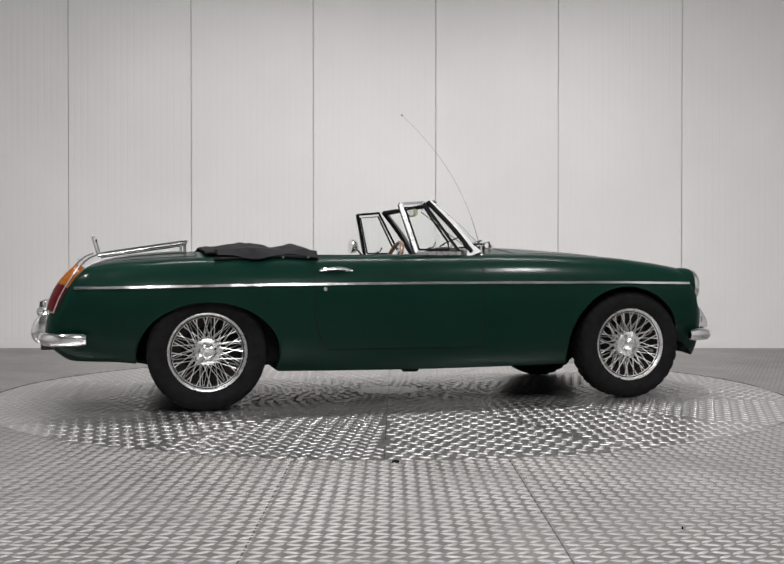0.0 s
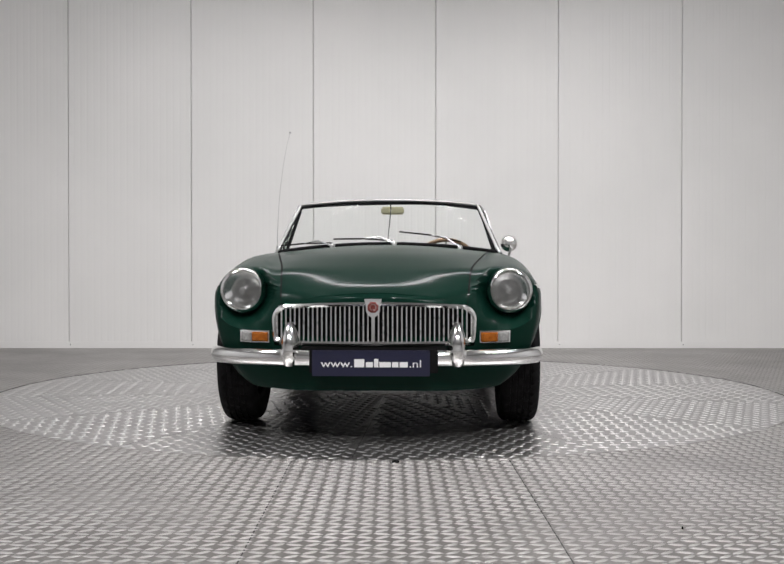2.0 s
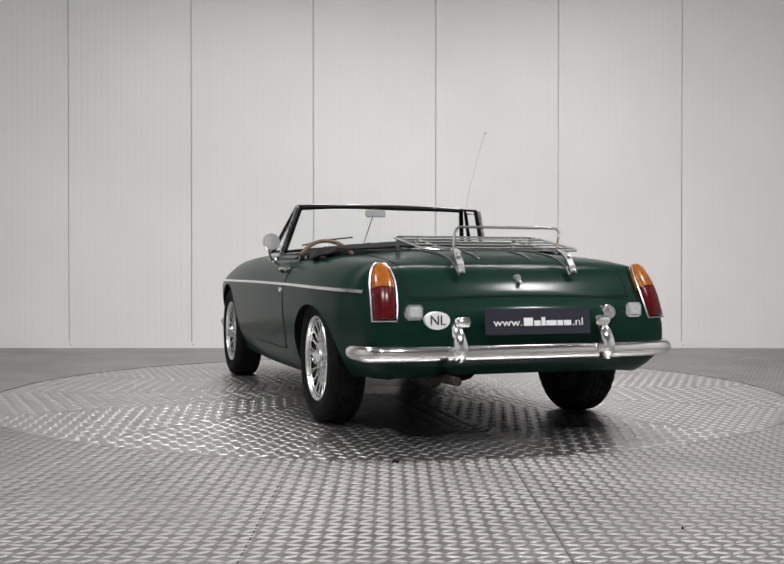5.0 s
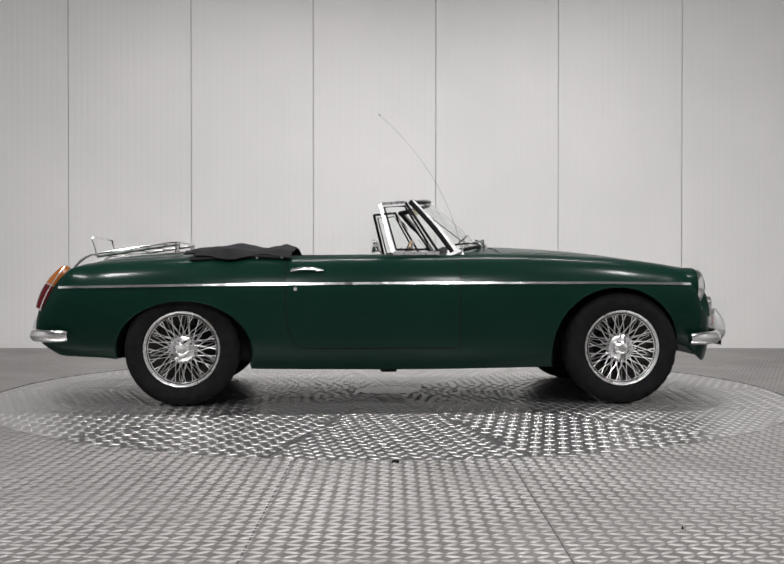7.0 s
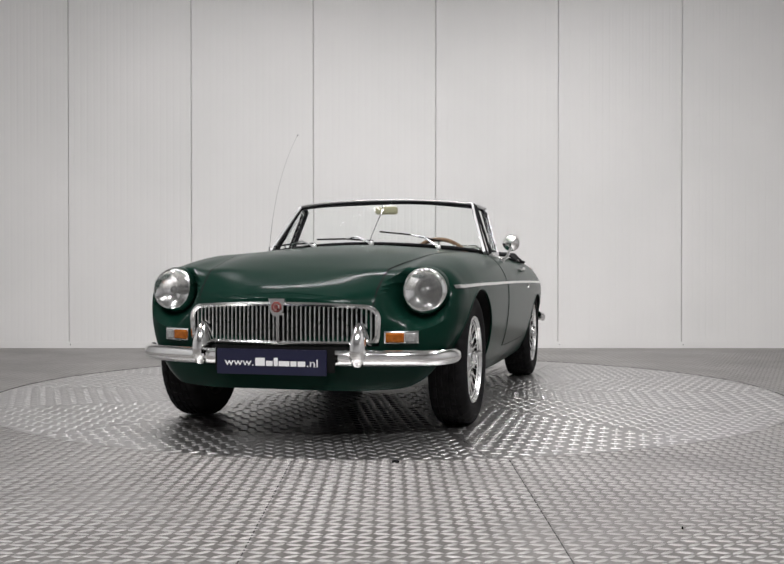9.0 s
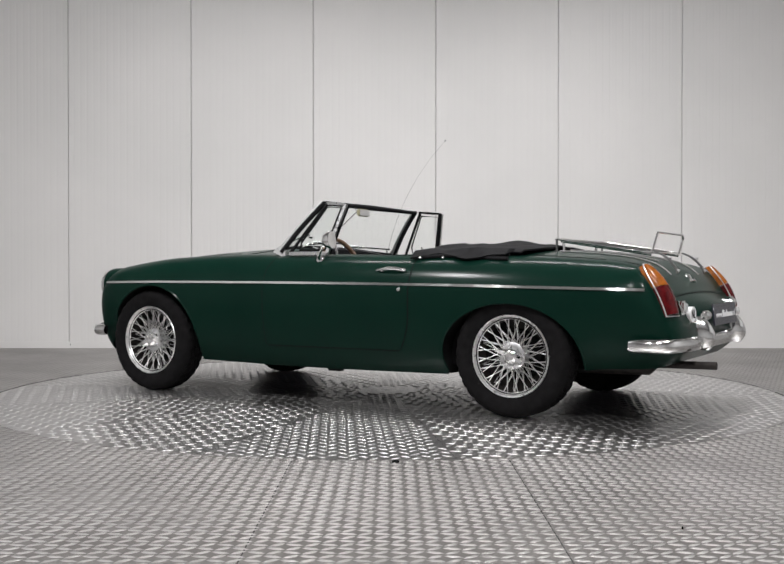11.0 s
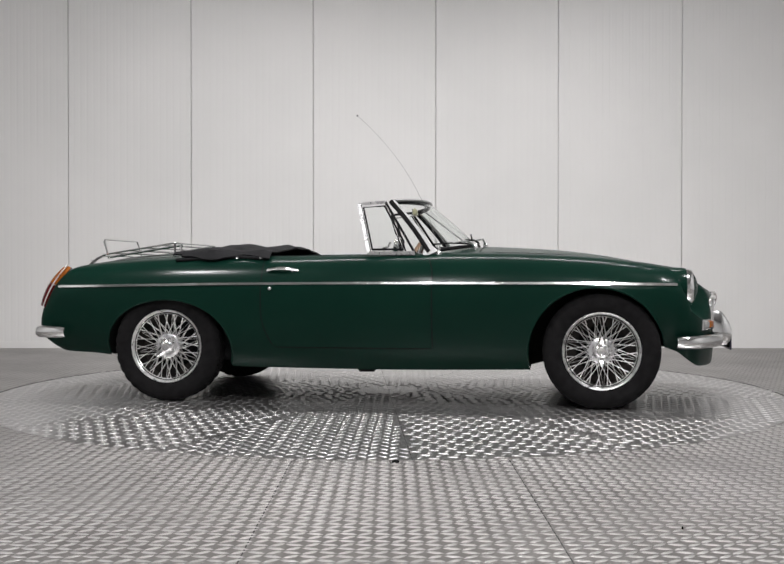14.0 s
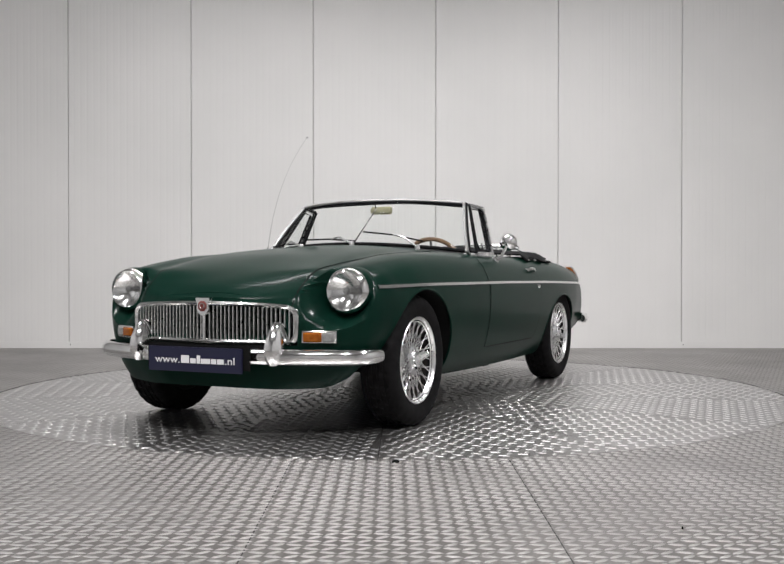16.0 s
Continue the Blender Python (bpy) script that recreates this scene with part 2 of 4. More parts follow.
    for x in SEAMS[1:-1]:
        bm = bmesh.new()
        lathe(bm, [(0.001, 0.003), (0.004, 0.002), (0.005, 0.0)], 10, pose(x + 0.015, WALL_Y - 0.006, 0.035, 90, 0, 0))
        part("screw", bm, SEAM, wall)
    for name, v in (("wall_south", (ROOM["x0"], ROOM["y0"] - 0.2, -0.1, ROOM["x1"], ROOM["y0"], ROOM["top"])),
                    ("wall_west", (ROOM["x0"] - 0.2, ROOM["y0"] - 0.2, -0.1, ROOM["x0"], WALL_Y + 0.2, ROOM["top"])),
                    ("wall_east", (ROOM["x1"], ROOM["y0"] - 0.2, -0.1, ROOM["x1"] + 0.2, WALL_Y + 0.2, ROOM["top"]))):
        bm = bmesh.new()
        box(bm, *v)
        tagged(new(name, mesh_of(name, bm, GREY, False)), "plain grey wall of the hall", "wall", kind="structure")
    bm = bmesh.new()
    box(bm, ROOM["x0"] - 0.2, ROOM["y0"] - 0.2, ROOM["top"], ROOM["x1"] + 0.2, WALL_Y + 0.2, ROOM["top"] + 0.2)
    tagged(new("ceiling", mesh_of("ceiling", bm, CEIL, False)), "plain light grey hall ceiling", "ceiling", kind="structure")


def turntable():
    t = thing("turntable", pose(0, 0, 0), "round steel tread plate turntable set in the floor", "turntable")
    count, turn = 14, -78.5
    half = math.pi / count
    bm = bmesh.new()
    tip = bm.verts.new((0.004, 0, 0))
    arc = [bm.verts.new((DISC_R * math.cos(a), DISC_R * math.sin(a), 0)) for a in np.linspace(-half + 0.0003, half - 0.0003, 16)]
    low = [bm.verts.new(v.co + Vector((0.002 * math.cos(half), 0, -0.012))) for v in arc]
    for a, b in zip(arc, arc[1:]):
        bm.faces.new((tip, a, b))
    for i in range(15):
        bm.faces.new((arc[i], low[i], low[i + 1], arc[i + 1]))
    bmesh.ops.recalc_face_normals(bm, faces=bm.faces[:])
    plate_mesh = mesh_of("deck_plate", bm, DECK, False)

    def inside(x, y, room):
        r, a = math.hypot(x, y), math.atan2(y, x)
        return 0.06 < r < 2.25 - room and (half - abs(a)) * r > room
    # bars stand in a chequer, each square to its neighbours, the sheet cut askew
    spots, askew, step = [], 54.0, 0.056
    c, n = math.cos(radians(askew)), math.sin(radians(askew))
    for i in range(-60, 61):
        for j in range(-60, 61):
            x, y = (i * c - j * n) * step, (i * n + j * c) * step
            if inside(x, y, 0.012):
                spots.append((x, y, askew + (0 if (i + j) % 2 else 90)))
    bars = bar_mesh("tread", spots, POLISHED, 0.050, 0.020, 0.0032)
    for k in range(count):
        ob = new("deck_plate", plate_mesh)
        ob.parent, ob.rotation_euler = t, (0, 0, radians(turn + 360 / count * (k + 0.5)))
        tagged(ob, "wedge-shaped steel deck plate")
        tr = new("tread", bars)
        tr.parent, tr.location = ob, (0, 0, -0.0002)
        tagged(tr, "raised worn bars of the plate", kind="stuff")
    bm = bmesh.new()
    lathe(bm, [(0.001, -0.002), (2.24, -0.002)], 90)
    part("deck_frame", bm, SEAM, t, "dark frame under the deck plates", False)
    return t


def fittings():
    for lx, ly, long, wide, _, _ in LAMPS:
        a, b = long / 2, wide / 2
        label = "long white ceiling strip light with a lit diffuser" if long > 1 else "square white ceiling light with a lit diffuser"
        f = thing("ceiling_light", pose(lx, ly, ROOM["top"]), label, "lamp", "ceiling lights of the hall")
        bm = bmesh.new()
        box(bm, -a - 0.04, -b - 0.04, -0.08, a + 0.04, b + 0.04, 0.0, 0.01)
        part("housing", bm, CEIL, f, smooth=False)
        bm = bmesh.new()
        box(bm, -a, -b, -0.092, a, b, -0.079, 0.004)
        part("diffuser", bm, LIT, f, "glowing white diffuser", False)


# ---------------------------------------------------------------- the car's shape (x ahead, y to its left)
WIDTH = curve_of([(-1.945, 0.50), (-1.938, 0.58), (-1.92, 0.64), (-1.89, 0.672), (-1.80, 0.697), (-1.70, 0.712), (-1.5, 0.735),
                  (-1.15, 0.752), (-0.6, 0.757), (0.0, 0.757), (0.6, 0.755), (1.15, 0.748), (1.40, 0.732), (1.52, 0.715),
                  (1.58, 0.69), (1.62, 0.65), (1.65, 0.608), (1.68, 0.55), (1.71, 0.48), (1.74, 0.40), (1.765, 0.30)])
WING = curve_of([(-1.945, 0.44), (-1.915, 0.51), (-1.86, 0.595), (-1.82, 0.65), (-1.78, 0.695), (-1.73, 0.727), (-1.66, 0.745), (-1.58, 0.756), (-1.1, 0.782), (-0.62, 0.79), (-0.12, 0.797),
                 (0.52, 0.803), (1.05, 0.785), (1.32, 0.757), (1.48, 0.733), (1.545, 0.721), (1.585, 0.701), (1.64, 0.657), (1.70, 0.62), (1.765, 0.592)])
SPINE = curve_of([(-1.945, 0.515), (-1.93, 0.548), (-1.905, 0.572), (-1.865, 0.606), (-1.82, 0.662), (-1.77, 0.710), (-1.70, 0.748), (-1.6, 0.775), (-1.45, 0.795), (-1.1, 0.815), (-0.62, 0.82), (0.3, 0.842),
                  (0.5, 0.842), (0.91, 0.823), (1.2, 0.788), (1.45, 0.729), (1.60, 0.681), (1.70, 0.640), (1.75, 0.607), (1.765, 0.592)])
SILL = curve_of([(-1.945, 0.272), (-1.92, 0.262), (-1.85, 0.257), (-1.75, 0.255), (-1.62, 0.252), (-1.46, 0.237), (-1.2, 0.21), (-0.8, 0.190), (0.0, 0.184), (0.66, 0.192),
                 (1.2, 0.21), (1.36, 0.25), (1.46, 0.315), (1.53, 0.296), (1.60, 0.245), (1.66, 0.212), (1.74, 0.206), (1.765, 0.208)])
SIDE = [(0, 0.10), (0.03, 0.085), (0.08, 0.068), (0.14, 0.050), (0.25, 0.028), (0.36, 0.013), (0.47, 0.004), (0.58, 0.0), (0.68, 0.001), (0.725, 0.004), (0.745, 0.009),
        (0.80, 0.022), (0.86, 0.041), (0.905, 0.061), (0.94, 0.083), (0.967, 0.108), (0.985, 0.135), (0.996, 0.17), (1.0, 0.21)]
INSET = curve_of(SIDE)
TUCK = curve_of([(-1.945, 0.36), (-1.82, 0.40), (-1.74, 0.62), (-1.62, 1.0), (1.8, 1.0)])
VALLEY = curve_of([(-1.945, 0.0), (0.55, 0.0), (1.0, 0.007), (1.35, 0.012), (1.55, 0.010), (1.68, 0.003), (1.765, 0.0)])
ARCHES = [(1.128, 0.285, 0.346, 0.338), (-1.147, 0.285, 0.359, 0.268)]
LAMP_AT = (1.58, 0.577, 0.620)


def flank(x, z):
    """Half width of the body at a place on its side."""
    lo, hi = SILL(x), WING(x)
    a = min(max((z - lo) / (hi - lo), 0.0), 1.0)
    return WIDTH(x) - INSET(a) * (TUCK(x) if a > 0.58 else 1.0)


def crown(x, y):
    """Height of the body's upper surface."""
    yi = max(WIDTH(x) - 0.21 * TUCK(x), 0.05)
    y = abs(y)
    if y >= yi:
        lo, hi = SILL(x), WING(x)
        a = 1.0
        while a > 0.5 and WIDTH(x) - INSET(a) * TUCK(x) < y:
            a -= 0.004
        return lo + a * (hi - lo)
    s = y / yi
    dip = VALLEY(x) * math.exp(-((y - 0.46) / 0.065) ** 2) * min((1 - s) / 0.12, 1.0)
    return WING(x) + (SPINE(x) - WING(x)) * (1 - s * s) ** 1.2 - dip


def scallop(p):
    """Draws the nose back round the headlamps and the tail in at its foot."""
    x, y, z = p
    if x > 1.3:
        r = math.hypot(abs(y) - LAMP_AT[1], z - LAMP_AT[2])
        if r < 0.20:
            k = min(max((r - 0.096) / 0.104, 0.0), 1.0)
            limit = 1.555 + 0.30 * k ** 1.4
            x = -math.log(math.exp(-70 * (x - 1.6)) + math.exp(-70 * (limit - 1.6))) / 70 + 1.6
    elif x < -1.70 and z < 0.37:
        # the tail tucks in below the bumper
        x += 0.10 * ((0.37 - z) / 0.11) ** 1.5 * (-1.70 - x) / 0.245
    return (x, y, z)


def stations():
    xs = list(np.linspace(-1.945, -1.70, 26)) + list(np.arange(-1.68, 1.45, 0.02)) + list(np.linspace(1.45, 1.765, 40))
    return [float(x) for x in xs]


def body_shell(car):
    bm = bmesh.new()
    tops = np.linspace(0, 1, 25)[1:]
    grid = []
    for x in stations():
        half = []
        lo, hi, w = SILL(x), WING(x), WIDTH(x)
        for a, b in SIDE:
            half.append((x, w - b * (TUCK(x) if a > 0.58 else 1.0), lo + a * (hi - lo)))
        yi = max(w - 0.21 * TUCK(x), 0.05)
        for s in tops:
            y = yi * (1 - float(s))
            half.append((x, y, crown(x, y)))
        row = [scallop((px, -py, pz)) for px, py, pz in half] + [scallop(p) for p in half[-2::-1]]
        grid.append(row)
    rows = sheet(bm, grid)
    for row in (rows[0], rows[-1]):
        n = len(row)
        across = []
        for i in range(n // 2):
            a, b = row[i].co, row[n - 1 - i].co
            across.append([row[i]] + [bm.verts.new(a.lerp(b, k / 16)) for k in range(1, 16)] + [row[n - 1 - i]])
        for a, b in zip(across, across[1:]):
            for k in range(16):
                bm.faces.new((a[k], a[k + 1], b[k + 1], b[k]))

    def in_arch(p, grow=0.0):
        return any(abs(p.y) > 0.5 and ((p.x - cx) / (rx + grow)) ** 2 + ((p.z - cz) / (rz + grow)) ** 2 < 1 for cx, cz, rx, rz in ARCHES)

    def in_cockpit(p):
        return -1.02 < p.x < 0.30 and abs(p.y) < 0.60 and p.z > 0.7

    def in_grille(p):
        return p.x > 1.68 and abs(p.y) < 0.416 and 0.412 < p.z < 0.552
    gone = [f for f in bm.faces if any(test(f.calc_center_median()) for test in (in_arch, in_cockpit, in_grille))]
    bmesh.ops.delete(bm, geom=gone, context="FACES")
    for v in bm.verts:
        if v.is_boundary and abs(v.co.y) > 0.5 and v.co.z < 0.72:
            for cx, cz, rx, rz in ARCHES:
                u, w = (v.co.x - cx) / rx, (v.co.z - cz) / rz
                r = math.hypot(u, w)
                if 0.75 < r < 1.25 and v.co.z > SILL(v.co.x) + 0.004:
                    v.co.x, v.co.z = cx + u / r * rx, cz + w / r * rz
                    v.co.y = math.copysign(flank(v.co.x, v.co.z), v.co.y)
    bmesh.ops.recalc_face_normals(bm, faces=bm.faces[:])
    return part("body", bm, GREEN, car, "glossy dark green roadster bodywork")


# ---------------------------------------------------------------- the car's parts
def mirror_y(p, side):
    return (p[0], p[1] * side, p[2])


def ribbon(bm, points, normals, width, lift):
    """A thin strip that follows points on a surface."""
    pts = [Vector(p) for p in points]
    rows = []
    for i, p in enumerate(pts):
        d = (pts[min(i + 1, len(pts) - 1)] - pts[max(i - 1, 0)]).normalized()
        n = Vector(normals[i]).normalized()
        s = d.cross(n).normalized() * width / 2
        rows.append([p - s + n * 0.0002, p - s * 0.7 + n * lift, p + s * 0.7 + n * lift, p + s + n * 0.0002])
    sheet(bm, rows)
    bmesh.ops.recalc_face_normals(bm, faces=bm.faces[:])
    return bm


def slab(bm, grid, depth, normal):
    """A sheet with rolled edges: the outer ring of points drops by depth against the normal."""
    n, m = len(grid), len(grid[0])
    low = Vector(normal) * depth
    full = []
    for i in range(-1, n + 1):
        row = []
        for j in range(-1, m + 1):
            p = Vector(grid[min(max(i, 0), n - 1)][min(max(j, 0), m - 1)])
            row.append(p - low if i in (-1, n) or j in (-1, m) else p)
        full.append(row)
    sheet(bm, full)
    bmesh.ops.remove_doubles(bm, verts=bm.verts[:], dist=0.00005)
    bmesh.ops.recalc_face_normals(bm, faces=bm.faces[:])
    return bm


def side_of(x, z, side, lift=0.0):
    return (x, side * (flank(x, z) + lift), z)


def door(car, side):
    def edges(z):
        back = -0.617 + 0.065 * max(0.0, (0.50 - z) / 0.2) ** 2
        front = 0.294 - 0.035 * max(0.0, (z - 0.68) / 0.11) ** 2
        return back, front
    z0, z1, nz, nx = 0.303, 0.786, 26, 30
    grid = []
    for i in range(nz):
        z = z0 + (z1 - z0) * i / (nz - 1)
        a, b = edges(z)
        grid.append([side_of(a + 0.003 + (b - a - 0.006) * j / (nx - 1), z, side, 0.0022) for j in range(nx)])
    bm = slab(bmesh.new(), grid, 0.0035, (0, side, 0))
    d = part("door", bm, GREEN, car, "dark green roadster door")
    line = [(edges(z1)[0], z1)] + [(edges(z)[0], z) for z in np.linspace(0.78, 0.32, 20)]
    line += [(-0.545, 0.302)] + [(x, 0.301) for x in np.linspace(-0.5, 0.27, 14)]
    line += [(0.294, 0.305)] + [(edges(z)[1], z) for z in np.linspace(0.33, z1, 18)]
    bm = bmesh.new()
    ribbon(bm, [side_of(x, z, side, 0.001) for x, z in line], [(0, side, 0.1)] * len(line), 0.006, 0.0006)
    part("door_gap", bm, BLACK, d, "dark shut line round the door")
    # handle with two feet and a lock button
    bm = bmesh.new()
    pts = [side_of(x, 0.708 + 0.010 * math.sin(math.pi * s), side, 0.012 + 0.016 * math.sin(math.pi * s))
           for s, x in ((k / 10, -0.59 + 0.172 * k / 10) for k in range(11))]
    rod(bm, pts, [0.005, 0.008, 0.009, 0.009, 0.009, 0.009, 0.009, 0.008, 0.007, 0.006, 0.004], 8)
    for x in (-0.578, -0.45):
        rod(bm, [side_of(x, 0.710, side, -0.004), side_of(x, 0.711, side, 0.018)], 0.009, 8)
    part("door_handle", bm, CHROME, d, "chrome pull handle")
    bm = bmesh.new()
    lathe(bm, [(0.001, 0.010), (0.009, 0.009), (0.012, 0.004), (0.012, -0.004)], 16, pose(*side_of(-0.566, 0.612, side, 0.001), -90 * side, 0, 0))
    part("lock", bm, CHROME, d, "small chrome lock")
    return d


def top_patch(name, car, xs, half, lift, label):
    """A lid on the upper surface, with a dark joint round it."""
    ys = np.linspace(-1, 1, 41)
    grid = [[(x, y * half(x), crown(x, y * half(x)) + lift) for y in ys] for x in xs]
    bm = slab(bmesh.new(), grid, 0.004, (0, 0, 1))
    lid = part(name, bm, GREEN, car, label)
    rim = [(x, half(x) + 0.004) for x in xs]
    bm = bmesh.new()
    for side in (1, -1):
        ribbon(bm, [(x, side * y, crown(x, y) + 0.0012) for x, y in rim], [(0, side * 0.2, 1)] * len(rim), 0.008, 0.0006)
    for x in (xs[0] - 0.004, xs[-1] + 0.003)[:1 if xs[-1] > 0 else 2]:
        pts = [(x, y * half(x), crown(x, y * half(x)) + 0.0012) for y in ys]
        ribbon(bm, pts, [(0.3 * (1 if x > 0 else -1), 0, 1)] * len(pts), 0.008, 0.0006)
    part("lid_gap", bm, BLACK, lid, "dark shut line round the lid")
    return lid


def trim_line(car, side):
    height = curve_of([(-1.80, 0.620), (-0.62, 0.638), (0.29, 0.643), (1.0, 0.643), (1.53, 0.637)])
    rows = []
    for x in np.linspace(-1.795, 1.53, 124):
        z = height(float(x))
        rows.append([side_of(x, z - 0.009, side, 0.0), side_of(x, z - 0.006, side, 0.007), side_of(x, z + 0.006, side, 0.007), side_of(x, z + 0.009, side, 0.0)])
    bm = bmesh.new()
    sheet(bm, rows)
    bmesh.ops.recalc_face_normals(bm, faces=bm.faces[:])
    part("side_trim", bm, CHROME, car, "thin chrome strip along the flank")


def wheel_housing(car, k, side):
    cx, cz, rx, rz = ARCHES[k]
    rows = []
    for a in np.linspace(-0.30, math.pi + 0.30, 40):
        x, z = cx + rx * math.cos(a), cz + rz * math.sin(a)
        z = max(z, SILL(x) + 0.004)
        rows.append([(x, side * 0.40, z), (x, side * 0.55, z), (x, side * (flank(x, z) - 0.012), z)])
    bm = bmesh.new()
    sheet(bm, rows)
    mid = bm.verts.new((cx, side * 0.40, cz))
    bm.verts.ensure_lookup_table()
    inner = [bm.verts[3 * i] for i in range(40)]
    for a, b in zip(inner, inner[1:]):
        bm.faces.new((a, b, mid))
    part("wheel_housing", bm, BLACK, car, "black inner wheel arch", False)
    pts = []
    for a in np.linspace(-0.28, math.pi + 0.28, 48):
        x, z = cx + rx * math.cos(a), cz + rz * math.sin(a)
        if z > SILL(x) + 0.004:
            pts.append(side_of(x, z, side, -0.003))
    bm = bmesh.new()
    rod(bm, pts, 0.0055, 8)
    part("arch_lip", bm, GREEN, car)


def spoke_mesh():
    bm = bmesh.new()
    for count, shift, spread, hub_r, hub_z, rim_r, rim_z in ((20, 0.0, 0.36, 0.060, 0.047, 0.178, 0.055), (20, 0.5, 0.54, 0.056, 0.026, 0.179, 0.060), (10, 0.25, 0.30, 0.062, -0.020, 0.174, 0.02)):
        for i in range(count):
            a = 2 * math.pi * (i + shift) / count
            for d in (spread, -spread):
                b = a + d
                rod(bm, [(hub_r * math.cos(a), hub_r * math.sin(a), hub_z), (rim_r * math.cos(b), rim_r * math.sin(b), rim_z)], 0.0016, 5, False)
    return mesh_of("spokes", bm, BRUSHED)


def tyre_mesh():
    """Tyre with grooves and shoulder blocks."""
    bm = bmesh.new()
    prof = [(0.186, -0.060, 0), (0.196, -0.074, 0), (0.205, -0.078, 0), (0.222, -0.084, 0), (0.246, -0.088, 0), (0.268, -0.086, 0), (0.281, -0.080, 2), (0.2915, -0.069, 2), (0.2965, -0.058, 2)]
    for z in (-0.040, -0.013, 0.013, 0.040):
        prof += [(0.298, z - 0.006, 1), (0.291, z - 0.0045, 0), (0.291, z + 0.0045, 0), (0.298, z + 0.006, 1)]
    prof += [(r, -z, k) for r, z, k in prof[8::-1]]
    seg = 132
    rings = []
    for r, z, k in prof:
        ring = []
        for i in range(seg):
            cut = 0.0
            if k == 2 and i % 4 == 0:
                cut = 0.006
            elif k == 1 and (i + (2 if z > 0 else 0)) % 4 == 0:
                cut = 0.008
            a = 2 * math.pi * (i + (1.2 if k == 1 else 0) * z * 10) / seg
            ring.append(bm.verts.new(((r - cut) * math.cos(a), (r - cut) * math.sin(a), z)))
        rings.append(ring)
    for a, b in zip(rings, rings[1:]):
        for i in range(seg):
            j = (i + 1) % seg
            bm.faces.new((a[i], a[j], b[j], b[i]))
    bmesh.ops.recalc_face_normals(bm, faces=bm.faces[:])
    return mesh_of("wheel", bm, RUBBER)


def rim_mesh():
    bm = bmesh.new()
    lathe(bm, [(0.179, -0.07), (0.193, -0.078), (0.196, -0.074), (0.180, -0.06), (0.182, -0.045), (0.182, 0.0), (0.182, 0.034), (0.184, 0.050),
               (0.186, 0.060), (0.196, 0.070), (0.199, 0.076), (0.196, 0.080), (0.191, 0.078), (0.188, 0.071), (0.184, 0.066), (0.179, 0.065), (0.175, 0.059), (0.176, 0.050)], 72)
    bmesh.ops.recalc_face_normals(bm, faces=bm.faces[:])
    me = mesh_of("rim", bm, BRUSHED)
    me.materials.append(WELL)
    # inner faces and lip groove get the colour with shade painted in
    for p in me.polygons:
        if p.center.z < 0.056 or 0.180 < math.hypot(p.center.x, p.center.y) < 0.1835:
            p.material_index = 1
    return me


def hub_mesh():
    bm = bmesh.new()
    lathe(bm, [(0.058, -0.05), (0.060, -0.018), (0.058, -0.010), (0.052, 0.02), (0.056, 0.043), (0.064, 0.046), (0.066, 0.052), (0.058, 0.056), (0.046, 0.059), (0.040, 0.067), (0.001, 0.067)], 36)
    return mesh_of("hub", bm, SATIN)


def spinner_mesh():
    bm = bmesh.new()
    lathe(bm, [(0.036, 0.060), (0.037, 0.074), (0.030, 0.082), (0.022, 0.086), (0.020, 0.080), (0.001, 0.079)], 28)
    for a in (0.4, 0.4 + math.pi):
        c, s = math.cos(a), math.sin(a)
        rows = []
        for r, hw, zz in ((0.022, 0.021, 0.071), (0.042, 0.020, 0.076), (0.060, 0.016, 0.086), (0.074, 0.009, 0.094)):
            ring = []
            for u, v in ((-1, -0.004), (-0.5, 0.006), (0.5, 0.006), (1, -0.004)):
                px, py = r, hw * u
                ring.append((px * c - py * s, px * s + py * c, zz + v))
            rows.append(ring)
        sheet(bm, rows, True)
    bmesh.ops.recalc_face_normals(bm, faces=bm.faces[:])
    return mesh_of("spinner", bm, CHROME)


def wheels(car):
    tyre, rim, spokes, hub, spinner = tyre_mesh(), rim_mesh(), spoke_mesh(), hub_mesh(), spinner_mesh()
    bm = bmesh.new()
    lathe(bm, [(0.001, -0.02), (0.12, -0.02), (0.125, -0.03), (0.125, -0.06), (0.001, -0.06)], 32)
    drum = mesh_of("brake_drum", bm, BLACK)
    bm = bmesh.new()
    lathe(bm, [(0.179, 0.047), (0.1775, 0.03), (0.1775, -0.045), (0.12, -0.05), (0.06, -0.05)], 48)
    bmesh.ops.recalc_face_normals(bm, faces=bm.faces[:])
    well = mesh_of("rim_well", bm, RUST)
    turn = 0
    for x in (1.1555, -1.1555):
        for side in (1, -1):
            w = new("wheel", tyre)
            w.parent = car
            w.matrix_local = pose(x, side * 0.640, 0.298, -90 * side, 0, 0) @ pose(0, 0, 0, 0, 0, turn)
            tagged(w, "chrome wire wheel with a black treaded tyre")
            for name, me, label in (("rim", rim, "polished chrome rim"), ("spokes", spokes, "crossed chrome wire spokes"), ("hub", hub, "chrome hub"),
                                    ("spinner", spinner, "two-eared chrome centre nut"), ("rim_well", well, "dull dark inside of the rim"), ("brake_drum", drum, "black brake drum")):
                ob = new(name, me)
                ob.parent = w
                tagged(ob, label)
            turn += 67


